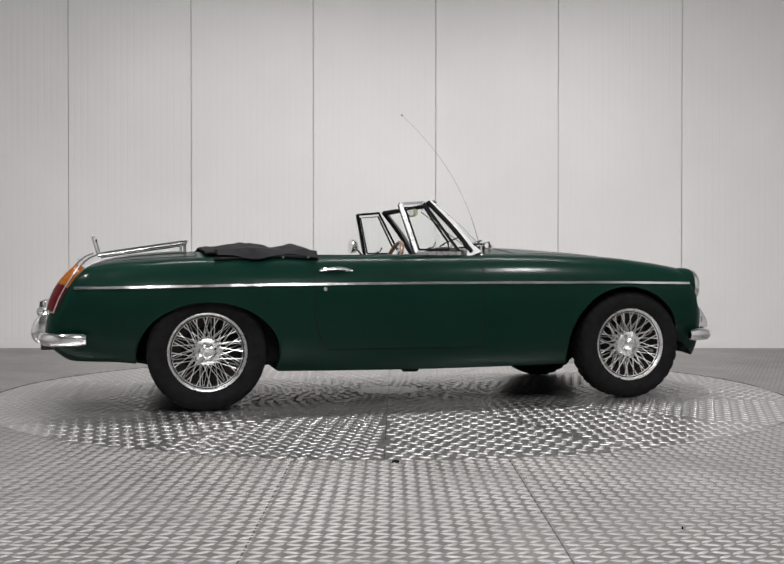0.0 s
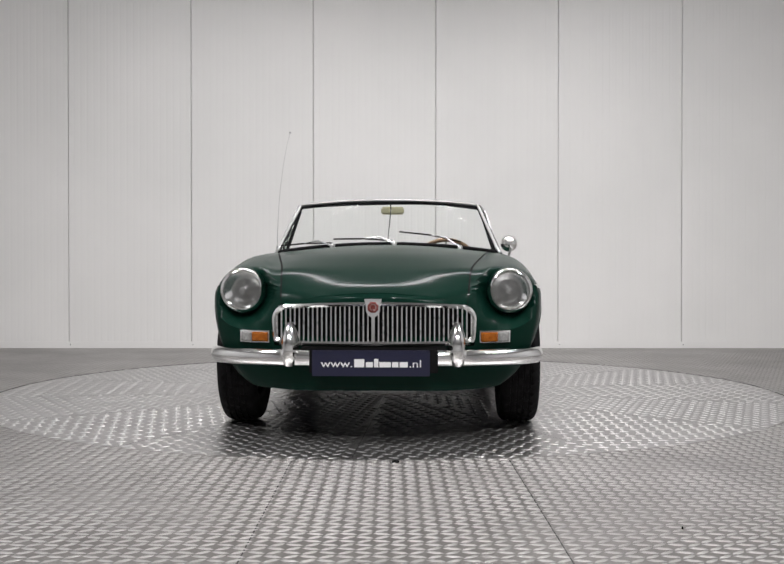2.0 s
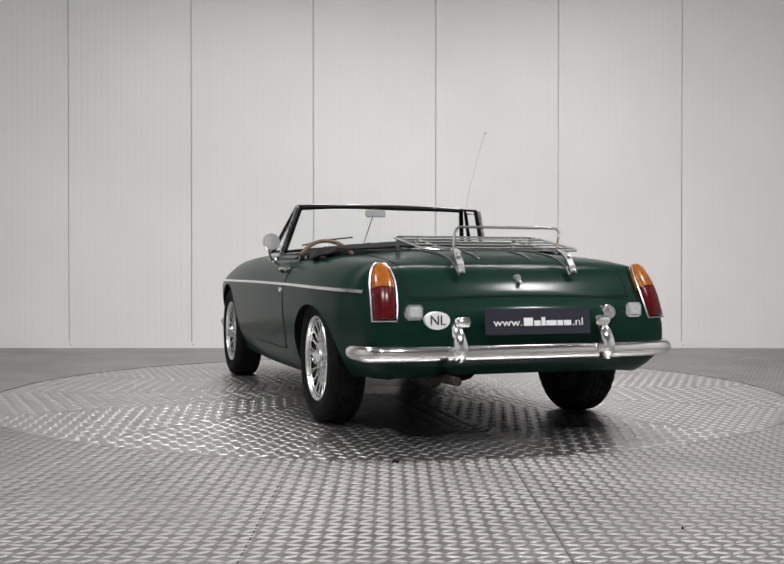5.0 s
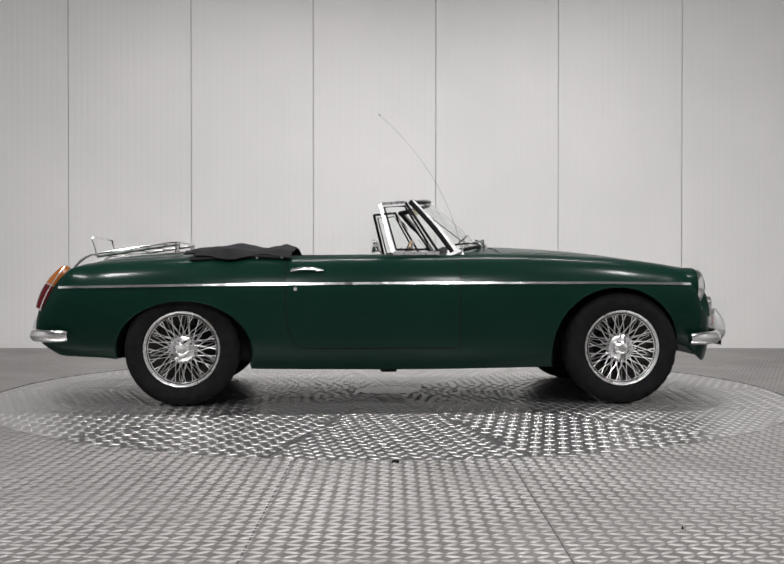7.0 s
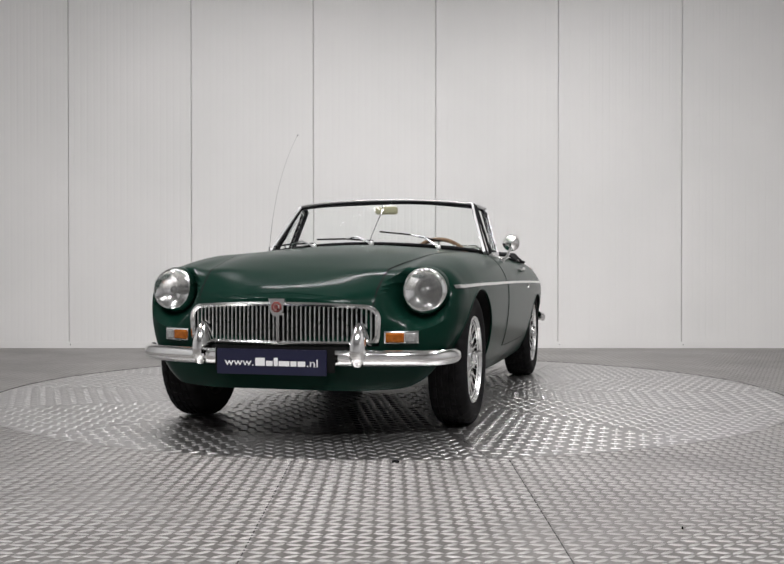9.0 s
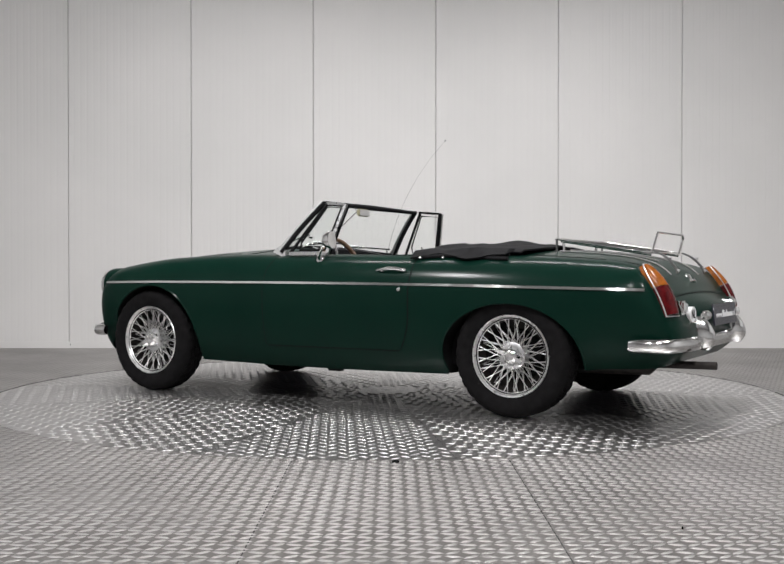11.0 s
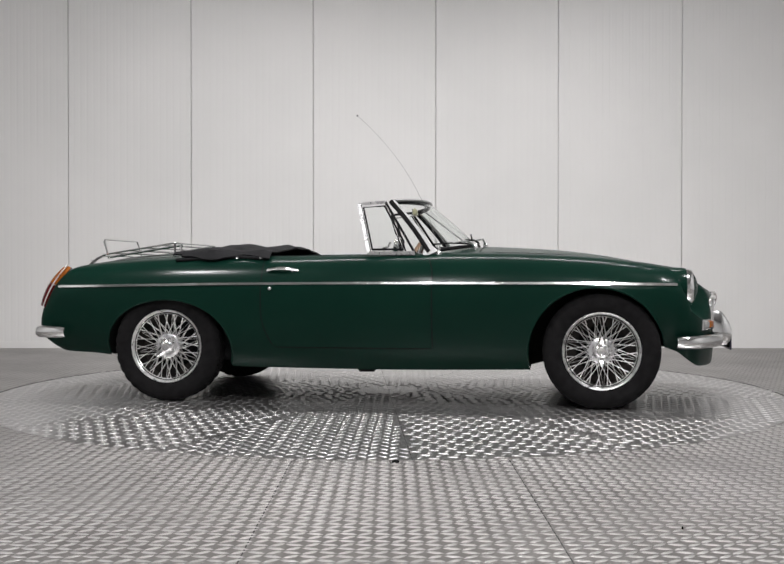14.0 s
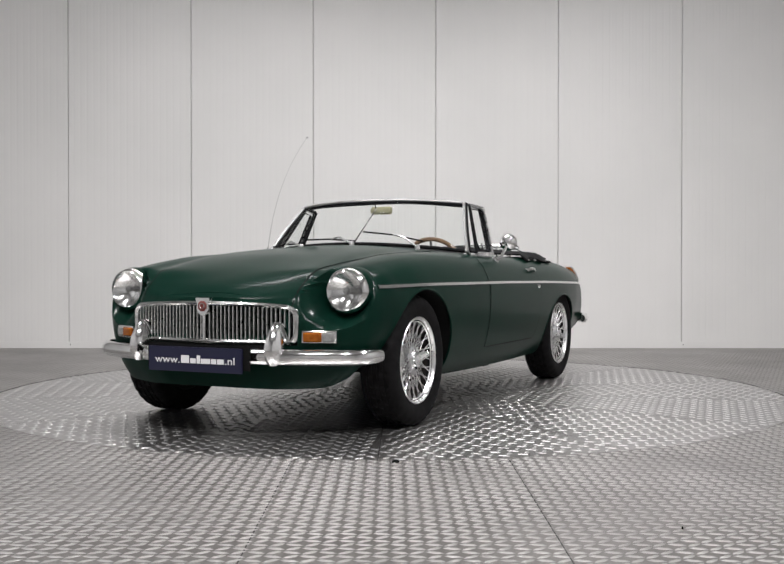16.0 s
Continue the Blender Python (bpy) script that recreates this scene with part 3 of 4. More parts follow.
def headlamp(car, side):
    x, y, z = LAMP_AT
    m = pose(x, side * y, z, 0, 90, 0)
    bm = bmesh.new()
    lathe(bm, [(0.078, 0.026), (0.084, 0.034), (0.090, 0.030), (0.0965, 0.014), (0.099, -0.006), (0.097, -0.03), (0.090, -0.06), (0.085, -0.09)], 48, m)
    bmesh.ops.recalc_face_normals(bm, faces=bm.faces[:])
    lamp = part("headlamp", bm, CHROME, car, "round headlamp with a chrome rim")
    bm = bmesh.new()
    lathe(bm, [(0.092, 0.004), (0.0985, 0.0), (0.1015, -0.012), (0.103, -0.04), (0.102, -0.09), (0.096, -0.15), (0.082, -0.22)], 48, m)
    bmesh.ops.recalc_face_normals(bm, faces=bm.faces[:])
    part("lamp_pod", bm, GREEN, lamp, "dark green wing pod round the lamp")
    bm = bmesh.new()
    lathe(bm, [(0.001, -0.020), (0.02, -0.018), (0.042, -0.007), (0.060, 0.006), (0.074, 0.018), (0.082, 0.026)], 40, m)
    part("reflector", bm, SILVER, lamp, "silvered lamp bowl")
    bm = bmesh.new()
    lathe(bm, [(0.001, 0.022), (0.013, 0.019), (0.016, 0.010), (0.010, 0.002), (0.008, -0.02)], 20, m)
    part("bulb_shield", bm, DULL, lamp, "dull metal bulb shield")
    bm = bmesh.new()
    lathe(bm, [(0.082, 0.026), (0.070, 0.042), (0.05, 0.053), (0.025, 0.059), (0.001, 0.061)], 40, m)
    bmesh.ops.recalc_face_normals(bm, faces=bm.faces[:])
    glass = part("lens", bm, LENS, lamp, "clear fluted glass lens")
    glass.visible_shadow = False


def nose_x(y, z=0.43):
    """Where the nose meets a given half width."""
    lo, hi = 1.4, 1.76
    for _ in range(30):
        mid = (lo + hi) / 2
        if flank(mid, z) > y:
            lo = mid
        else:
            hi = mid
    return lo


def indicator(car, side):
    za, zb = 0.408, 0.449

    def block(ya, yb, z0, z1, out, back=0.02):
        bm = bmesh.new()
        n = 6
        rows = []
        for i in range(n + 1):
            y = ya + (yb - ya) * i / n
            x = nose_x(y)
            e = 0.6 if i in (0, n) else 1.0
            rows.append([(x - back, side * y, z0), (x + out * 0.6 * e, side * y, z0), (x + out * e, side * y, z0 + 0.006), (x + out * e, side * y, z1 - 0.006),
                         (x + out * 0.6 * e, side * y, z1), (x - back, side * y, z1)])
        r = sheet(bm, rows)
        bm.faces.new(r[0][::-1])
        bm.faces.new(r[-1])
        bmesh.ops.recalc_face_normals(bm, faces=bm.faces[:])
        return bm
    base = part("indicator", block(0.440, 0.572, za - 0.006, zb + 0.006, 0.010), CHROME, car, "front side lamp with chrome rim")
    part("amber_lens", block(0.447, 0.518, za, zb, 0.022), AMBER, base, "orange turn lens")
    part("clear_lens", block(0.521, 0.566, za, zb, 0.020), SMOKY, base, "white side light lens")


def grille_x(y):
    return 1.795 - 0.34 * y * y


def grille_outline(inset=0.0):
    """Half outline of the grille opening, from the top centre round to the bottom centre."""
    w, zt, zb, r = 0.427 - inset, 0.576 - inset, 0.397 + inset, 0.06 - inset * 0.5
    top = lambda y: zt - 0.085 * y * y
    pts = [(y, top(y)) for y in np.linspace(0, w - r, 10)]
    ct = top(w - r) - r
    pts += [(w - r + r * math.sin(a), ct + r * math.cos(a)) for a in np.linspace(0.2, math.pi / 2, 6)]
    cb, rb = zb + r * 0.6, r * 0.6
    pts += [(w - rb + rb * math.cos(a) - 0.004, cb - rb * math.sin(a)) for a in np.linspace(0, math.pi / 2, 5)]
    pts += [(y, zb) for y in np.linspace(w - rb - 0.02, 0, 9)]
    return pts


def grille(car):
    loop = grille_outline()
    ring = [(y, z) for y, z in loop] + [(-y, z) for y, z in loop[-2:0:-1]]
    inner = grille_outline(0.017)
    ring2 = [(y, z) for y, z in inner] + [(-y, z) for y, z in inner[-2:0:-1]]
    bm = bmesh.new()
    rows = []
    for (y, z), (y2, z2) in zip(ring, ring2):
        x = grille_x(y)
        rows.append([(x - 0.035, y, z), (x + 0.004, y, z), (x + 0.012, (y + y2) / 2, (z + z2) / 2), (x + 0.006, y2, z2), (x - 0.03, y2, z2)])
    rows.append(rows[0])
    sheet(bm, rows)
    bmesh.ops.remove_doubles(bm, verts=bm.verts[:], dist=0.0001)
    bmesh.ops.recalc_face_normals(bm, faces=bm.faces[:])
    g = part("grille", bm, CHROME, car, "chrome radiator grille with vertical bars")
    bm = bmesh.new()
    back = [bm.verts.new((grille_x(y) - 0.028, y, z)) for y, z in ring]
    mid = bm.verts.new((grille_x(0) - 0.028, 0, 0.49))
    for a, b in zip(back, back[1:] + back[:1]):
        bm.faces.new((a, b, mid))
    bmesh.ops.recalc_face_normals(bm, faces=bm.faces[:])
    part("grille_back", bm, BLACK, g, "dark space behind the bars")
    ys = [0.022 + 0.0192 * i for i in range(21)]
    for y in ys:
        for side in (1, -1):
            top = 0.576 - 0.085 * y * y - 0.014
            low = 0.410
            if y > 0.36:
                top -= 0.9 * (y - 0.36) ** 1.3
                low += 0.25 * (y - 0.37) if y > 0.37 else 0
            bm = bmesh.new()
            x = grille_x(y)
            box(bm, x - 0.010, side * y - 0.0025, low, x + 0.002, side * y + 0.0025, top, 0.001)
            part("grille_bar", bm, BRUSHED, g, smooth=False)
    bm = bmesh.new()
    box(bm, 1.772, -0.007, 0.408, 1.808, 0.007, 0.57, 0.003)
    part("centre_bar", bm, CHROME, g, "chrome centre bar")
    # shield with a red eight-sided plaque
    bm = bmesh.new()
    outline = [(-0.036, 0.590), (0.036, 0.590), (0.034, 0.578), (0.029, 0.573), (0.029, 0.538), (0.018, 0.521), (0, 0.513), (-0.018, 0.521), (-0.029, 0.538), (-0.029, 0.573), (-0.034, 0.578)]
    a = [bm.verts.new((1.790, y, z)) for y, z in outline]
    b = [bm.verts.new((1.816, y, z)) for y, z in outline]
    bm.faces.new(a[::-1])
    bm.faces.new(b)
    for i in range(len(a)):
        j = (i + 1) % len(a)
        bm.faces.new((a[i], a[j], b[j], b[i]))
    bmesh.ops.recalc_face_normals(bm, faces=bm.faces[:])
    part("grille_shield", bm, CHROME, g, "chrome shield on the grille", False)
    bm = bmesh.new()
    lathe(bm, [(0.001, 0.004), (0.020, 0.004), (0.024, 0.0)], 8, pose(1.817, 0, 0.555, 0, 90, 0) @ pose(0, 0, 0, 0, 0, 22.5))
    part("plaque", bm, PLAQUE, g, "dull red eight-sided plaque", False)
    bm = bmesh.new()
    lathe(bm, [(0.010, 0.0), (0.012, 0.0035), (0.015, 0.0)], 8, pose(1.821, 0, 0.555, 0, 90, 0) @ pose(0, 0, 0, 0, 0, 22.5))
    part("plaque_mark", bm, CHROME, g, smooth=False)


def blade(path, zmid, height, out):
    """A bumper blade swept along a plan path."""
    pts = [Vector((x, y, 0)) for x, y in path]
    sect = [(-0.006, -0.5), (0.008, -0.47), (0.018, -0.33), (0.024, -0.12), (0.024, 0.12), (0.018, 0.33), (0.008, 0.47), (-0.006, 0.5), (-0.010, 0.40), (-0.010, -0.40)]
    bm = bmesh.new()
    rows = []
    for i, p in enumerate(pts):
        d = (pts[min(i + 1, len(pts) - 1)] - pts[max(i - 1, 0)]).normalized()
        n = Vector((d.y, -d.x, 0)) * out
        end = min(i, len(pts) - 1 - i)
        k = (0.80, 0.95, 1.0)[min(end, 2)]
        rows.append([p + n * u * k + Vector((0, 0, zmid + v * height * k)) for u, v in sect])
    r = sheet(bm, rows, True)
    bm.faces.new(r[0])
    bm.faces.new(r[-1][::-1])
    bmesh.ops.recalc_face_normals(bm, faces=bm.faces[:])
    return bm


def smooth_path(half, count=40):
    """A plan path through a half list of (x, y), mirrored."""
    ts = [0.0]
    for (a, b), (c, d) in zip(half, half[1:]):
        ts.append(ts[-1] + math.hypot(c - a, d - b))
    fx, fy = curve_of(list(zip(ts, [p[0] for p in half]))), curve_of(list(zip(ts, [p[1] for p in half])))
    right = [(fx(t), fy(t)) for t in np.linspace(0, ts[-1], count)]
    return [(x, -y) for x, y in right[::-1]] + right[1:]


def overrider(parent, x, y, z0, z1, ahead):
    bm = bmesh.new()
    rows = []
    n = 16
    for i in range(n + 1):
        s = i / n
        z = z0 + (z1 - z0) * s
        w = 0.045 * (math.sin(math.pi * min(max(s * 0.96 + 0.03, 0.03), 0.985)) ** 0.42) * (1.0 - 0.36 * s) + 0.003
        dp = 0.058 * (math.sin(math.pi * min(max(s, 0.02), 0.985)) ** 0.6) * (1.0 - 0.35 * s) + 0.006
        lean = -0.025 * s
        rows.append([(x + ahead * (lean - 0.03 + (dp + 0.03) * max(math.sin(a), 0) - (0.02 if math.sin(a) < 0 else 0)), y + w * math.copysign(abs(math.cos(a)) ** 0.75, math.cos(a)), z)
                     for a in (2 * math.pi * k / 16 for k in range(16))])
    r = sheet(bm, rows, True)
    bm.faces.new(r[0][::-1])
    bm.faces.new(r[-1])
    bmesh.ops.recalc_face_normals(bm, faces=bm.faces[:])
    return part("overrider", bm, CHROME, parent, "chrome bumper overrider")


def lettering(text, size, width):
    """A flat mesh of letters, centred, of a given width."""
    data = bpy.data.curves.new("letters", "FONT")
    data.body, data.size, data.extrude, data.align_x = text, size, 0.0005, "CENTER"
    tmp = new("letters", data)
    me = bpy.data.meshes.new_from_object(tmp)
    bpy.data.objects.remove(tmp)
    xs = [v.co.x for v in me.vertices]
    me.transform(Matrix.Translation((-(min(xs) + max(xs)) / 2, 0, 0)))
    me.transform(Matrix.Diagonal((width / (max(xs) - min(xs)), 1, 1, 1)))
    return me


def plate(parent, x, y0, y1, z0, z1, facing, mat, label, lean=0.0):
    """A flat plate with one line of white print, the name in it as plain bars."""
    m = pose(x, (y0 + y1) / 2, (z0 + z1) / 2, 0, lean, 0)
    w, h = y1 - y0, z1 - z0
    bm = bmesh.new()
    box(bm, -0.004, -w / 2, -h / 2, 0.004, w / 2, h / 2, 0.002, m)
    p = part("number_plate", bm, mat, parent, label, False)
    span, foot, f = w * 0.85, -0.016, 0.0052
    turned = m @ pose(0, 0, 0, 0, 0, 0 if facing > 0 else 180)
    upright = Matrix(((0, 0, 1, 0), (1, 0, 0, 0), (0, 1, 0, 0), (0, 0, 0, 1)))
    for text, a, b in (("www.", 0.0, 0.315), (".nl", 0.885, 1.0)):
        me = lettering(text, 0.044, (b - a) * span)
        me.materials.append(WHITE)
        ob = new("letters", me)
        ob.parent = p
        ob.matrix_local = turned @ pose(f, ((a + b) / 2 - 0.5) * span, foot) @ upright
        tagged(ob, "white printed letters")
    for a, b, tall in ((0.335, 0.435, 0.033), (0.450, 0.520, 0.021), (0.532, 0.575, 0.034), (0.585, 0.700, 0.021), (0.712, 0.775, 0.021), (0.787, 0.868, 0.021)):
        bm = bmesh.new()
        box(bm, f - 0.001, (a - 0.5) * span, foot, f + 0.0005, (b - 0.5) * span, foot + tall, 0, turned)
        part("plate_bar", bm, WHITE, p, smooth=False)
    return p


def bumpers(car):
    path = smooth_path([(1.812, 0.0), (1.806, 0.2), (1.782, 0.38), (1.73, 0.53), (1.675, 0.63), (1.605, 0.687), (1.525, 0.705)])
    f = part("front_bumper", blade(path, 0.346, 0.068, 1), CHROME, car, "curved chrome front bumper")
    for y in (0.346, -0.346):
        overrider(f, 1.806, y, 0.312, 0.492, 1)
    plate(car, 1.862, -0.245, 0.233, 0.278, 0.383, 1, NAVY, "dark blue plate with one line of white print")
    bm = bmesh.new()
    for y in (-0.16, 0.16):
        box(bm, 1.80, y - 0.012, 0.30, 1.850, y + 0.012, 0.37)
    box(bm, 1.765, -0.30, 0.372, 1.80, 0.30, 0.392, 0.004)
    box(bm, 1.849, -0.258, 0.290, 1.856, 0.266, 0.392, 0.003)
    part("plate_bracket", bm, BLACK, f, smooth=False)
    path = smooth_path([(-1.962, 0.0), (-1.960, 0.3), (-1.952, 0.5), (-1.935, 0.62), (-1.905, 0.678), (-1.84, 0.712), (-1.735, 0.722)])
    r = part("rear_bumper", blade(path, 0.370, 0.066, -1), CHROME, car, "curved chrome rear bumper")
    for y in (0.336, -0.334):
        overrider(r, -1.984, y, 0.335, 0.492, -1)
        s = 1 if y > 0 else -1
        bm = bmesh.new()
        lathe(bm, [(0.001, 0.0), (0.016, 0.002), (0.022, 0.012), (0.023, 0.055), (0.014, 0.066), (0.001, 0.067)], 20, pose(-1.978, y + 0.016 * s, 0.496, 90 * s, 0, 0))
        part("plate_lamp", bm, CHROME, r, "chrome plate lamp on the overrider")
    plate(car, -1.992, -0.251, 0.229, 0.443, 0.547, -1, SLATE, "dark grey plate with one line of white print", 6.0)


def tail_lamp(car, side):
    def ring(s, grow=0.0, out=0.0):
        """Half section across the lamp at s, 0 at the foot, 1 at the tip."""
        c = Vector((-1.906, 0.628, 0.502)).lerp(Vector((-1.775, 0.606, 0.737)), s)
        c.x -= 0.016 * math.sin(math.pi * s)
        hw = (0.043 + 0.004 * math.sin(math.pi * s)) * max(1 - max(0.0, (s - 0.55) / 0.47) ** 2.2, 0.04) ** 0.5 + grow
        n = Vector((-0.90, 0.12, 0.40)).normalized()
        e = Vector((0.30, 0.95, 0.0)).normalized()
        dp = (0.026 * math.sin(math.pi * min(0.16 + s * 0.84, 1.0)) ** 0.5 + 0.004) + out
        return [c + e * hw * math.cos(a) + n * (dp * math.sin(a)) for a in np.linspace(math.pi, 0, 11)], c, n, e

    def span(s0, s1, n=10, grow=0.0, out=0.0, depth=0.024):
        bm = bmesh.new()
        rows = []
        for i in range(n + 1):
            pts, c, nn, e = ring(s0 + (s1 - s0) * i / n, grow, out)
            rows.append([mirror_y(p, side) for p in [pts[0] - nn * depth] + pts + [pts[-1] - nn * depth]])
        r = sheet(bm, rows)
        bm.faces.new(r[0])
        bm.faces.new(r[-1][::-1])
        bmesh.ops.recalc_face_normals(bm, faces=bm.faces[:])
        return bm
    lamp = part("tail_lamp", span(-0.005, 0.98, 16, -0.006, -0.026, 0.045), CHROME, car, "tall rear lamp with a chrome rim")
    part("red_lens", span(0.02, 0.54), RED, lamp, "dark red ribbed lens")
    part("amber_lens", span(0.555, 0.985, 12), AMBER, lamp, "orange turn lens")
    rim = []
    for s in np.linspace(0.0, 0.99, 18):
        pts, c, nn, e = ring(s, 0.007)
        rim.append(pts[-1] + nn * 0.001)
    tip = []
    for s in np.linspace(0.99, 0.0, 18):
        pts, c, nn, e = ring(s, 0.007)
        tip.append(pts[0] + nn * 0.001)
    bm = bmesh.new()
    loop = rim + tip + [rim[0]]
    rod(bm, [mirror_y(p, side) for p in loop], 0.0032, 6)
    part("lamp_rim", bm, BRUSHED, lamp, "chrome rim")


def tail_x(y, z):
    """Where the tail meets a given height."""
    lo, hi = -1.943, -1.6
    for _ in range(30):
        mid = (lo + hi) / 2
        if crown(mid, y) < z:
            lo = mid
        else:
            hi = mid
    return lo


def rear_fittings(car):
    for side in (1, -1):
        x = tail_x(0.507, 0.537)
        bm = bmesh.new()
        box(bm, x - 0.026, side * 0.507 - 0.037, 0.505, x + 0.04, side * 0.507 + 0.037, 0.568, 0.008)
        lamp = part("reversing_lamp", bm, CHROME, car, "small square reversing lamp")
        bm = bmesh.new()
        box(bm, x - 0.034, side * 0.507 - 0.027, 0.513, x - 0.02, side * 0.507 + 0.027, 0.560, 0.006)
        part("lens", bm, FROST, lamp, "white ribbed lens")
    x = tail_x(0.365, 0.532)
    bm = bmesh.new()
    lathe(bm, [(0.020, -0.04), (0.022, 0.0), (0.031, 0.006), (0.033, 0.020), (0.028, 0.030), (0.001, 0.034)], 32, pose(x - 0.012, -0.365, 0.532, 0, -100, 0))
    part("filler_cap", bm, CHROME, car, "round chrome fuel filler cap")
    # oval country sticker
    x = tail_x(0.431, 0.500)
    m = pose(x - 0.012, 0.414, 0.503, 0, -90, 0) @ Matrix.Diagonal((0.66, 1, 1, 1))
    bm = bmesh.new()
    lathe(bm, [(0.001, 0.003), (0.053, 0.003), (0.055, 0.0), (0.055, -0.045)], 40, m)
    st = part("country_sticker", bm, WHITE, car, "white oval sticker with black letters NL", False)
    data = bpy.data.curves.new("letters", "FONT")
    data.body, data.size, data.extrude, data.align_x, data.align_y = "NL", 0.056, 0.0006, "CENTER", "CENTER"
    tmp = new("letters", data)
    me = bpy.data.meshes.new_from_object(tmp)
    bpy.data.objects.remove(tmp)
    me.materials.append(BLACK)
    ob = new("letters", me)
    ob.parent = st
    ob.matrix_local = pose(x - 0.0165, 0.414, 0.503) @ Matrix(((0, 0, -1, 0), (-1, 0, 0, 0), (0, 1, 0, 0), (0, 0, 0, 1)))
    tagged(ob, "black letters NL")


def luggage_rack(car):
    def height(x):
        return 0.795 + (x + 1.70) * 0.155
    outline = []
    w, r, xa, xb = 0.375, 0.06, -1.70, -1.235
    for cx, cy, a0 in ((xb - r, w - r, 0), (xa + r, w - r, 90), (xa + r, -w + r, 180), (xb - r, -w + r, 270)):
        for k in range(6):
            a = radians(a0 + 18 * k)
            outline.append((cx + r * math.cos(a), cy + r * math.sin(a)))
    bm = bmesh.new()
    rod(bm, [(x, y, height(x)) for x, y in outline + outline[:1]], 0.0050, 8)
    rack = part("luggage_rack", bm, CHROME, car, "chrome boot luggage rack")
    for x in np.linspace(xa + 0.085, xb - 0.085, 4):
        bm = bmesh.new()
        rod(bm, [(x, -w + 0.002, height(x)), (x, w - 0.002, height(x))], 0.0038, 8)
        part("rack_bar", bm, DULL, rack)
    for s in (1, -1):
        bm = bmesh.new()
        rod(bm, [(xa, s * 0.25, height(xa) - 0.010), (xb, s * 0.25, height(xb) - 0.010)], 0.0065, 8)
        part("rack_runner", bm, CHROME, rack)
        bm = bmesh.new()
        pts = [(-1.826, s * 0.263, 0.690), (-1.812, s * 0.262, 0.722), (-1.785, s * 0.26, 0.752), (-1.755, s * 0.255, 0.776), (-1.715, s * 0.25, 0.794)]
        rows = []
        for i, (x, y, z) in enumerate(pts):
            n = Vector((-0.75, 0, 0.66)).normalized() * 0.004
            p = Vector((x, y, z)) + n * 2
            hw = Vector((0, 0.015, 0))
            rows.append([p - hw - n, p - hw + n, p + hw + n, p + hw - n])
        g = sheet(bm, rows, True)
        bm.faces.new(g[0])
        bm.faces.new(g[-1][::-1])
        bmesh.ops.recalc_face_normals(bm, faces=bm.faces[:])
        part("rack_strap", bm, DULL, rack, "flat chrome strap bolted to the boot lid", False)
        for x, y, z in (pts[0], pts[2]):
            bm = bmesh.new()
            lathe(bm, [(0.001, 0.010), (0.006, 0.010), (0.008, 0.006), (0.008, 0.0)], 10, pose(x - 0.006, y, z + 0.014, 0, -45, 0))
            part("bolt", bm, SATIN, rack)
        bm = bmesh.new()
        rod(bm, [(xb - 0.012, s * 0.25, height(xb) - 0.012), (xb - 0.012, s * 0.25, crown(xb, 0.25) + 0.004)], 0.008, 8)
        part("rack_leg", bm, CHROME, rack)
        bm = bmesh.new()
        box(bm, xb - 0.016, s * 0.345 - 0.008, crown(xb, 0.345) + 0.004, xb - 0.008, s * 0.345 + 0.008, height(xb) + 0.002, 0.002)
        part("rack_post", bm, DULL, rack, "upright flat post at the rack's corner", False)
        for y in (0.262, 0.12):
            bm = bmesh.new()
            rod(bm, [(x, s * y, crown(float(x), y) + 0.006) for x in np.linspace(-1.80 if y > 0.2 else -1.70, xb, 18)], 0.0042, 6)
            part("lid_runner", bm, DULL, rack, "thin bright rod following the boot lid")
    bm = bmesh.new()
    hoop = [(-1.700, -0.25, 0.795), (-1.722, -0.25, 0.868)]
    hoop += [(-1.725, -0.25 + 0.028 * (1 - math.cos(a)), 0.868 + 0.026 * math.sin(a)) for a in np.linspace(0.3, math.pi / 2, 5)]
    hoop += [(-1.725, 0.25 - 0.028 * (1 - math.cos(a)), 0.868 + 0.026 * math.sin(a)) for a in np.linspace(math.pi / 2, 0.3, 5)]
    hoop += [(-1.722, 0.25, 0.868), (-1.700, 0.25, 0.795)]
    rod(bm, hoop, 0.006, 8)
    part("rack_hoop", bm, CHROME, rack, "upright chrome stop hoop")


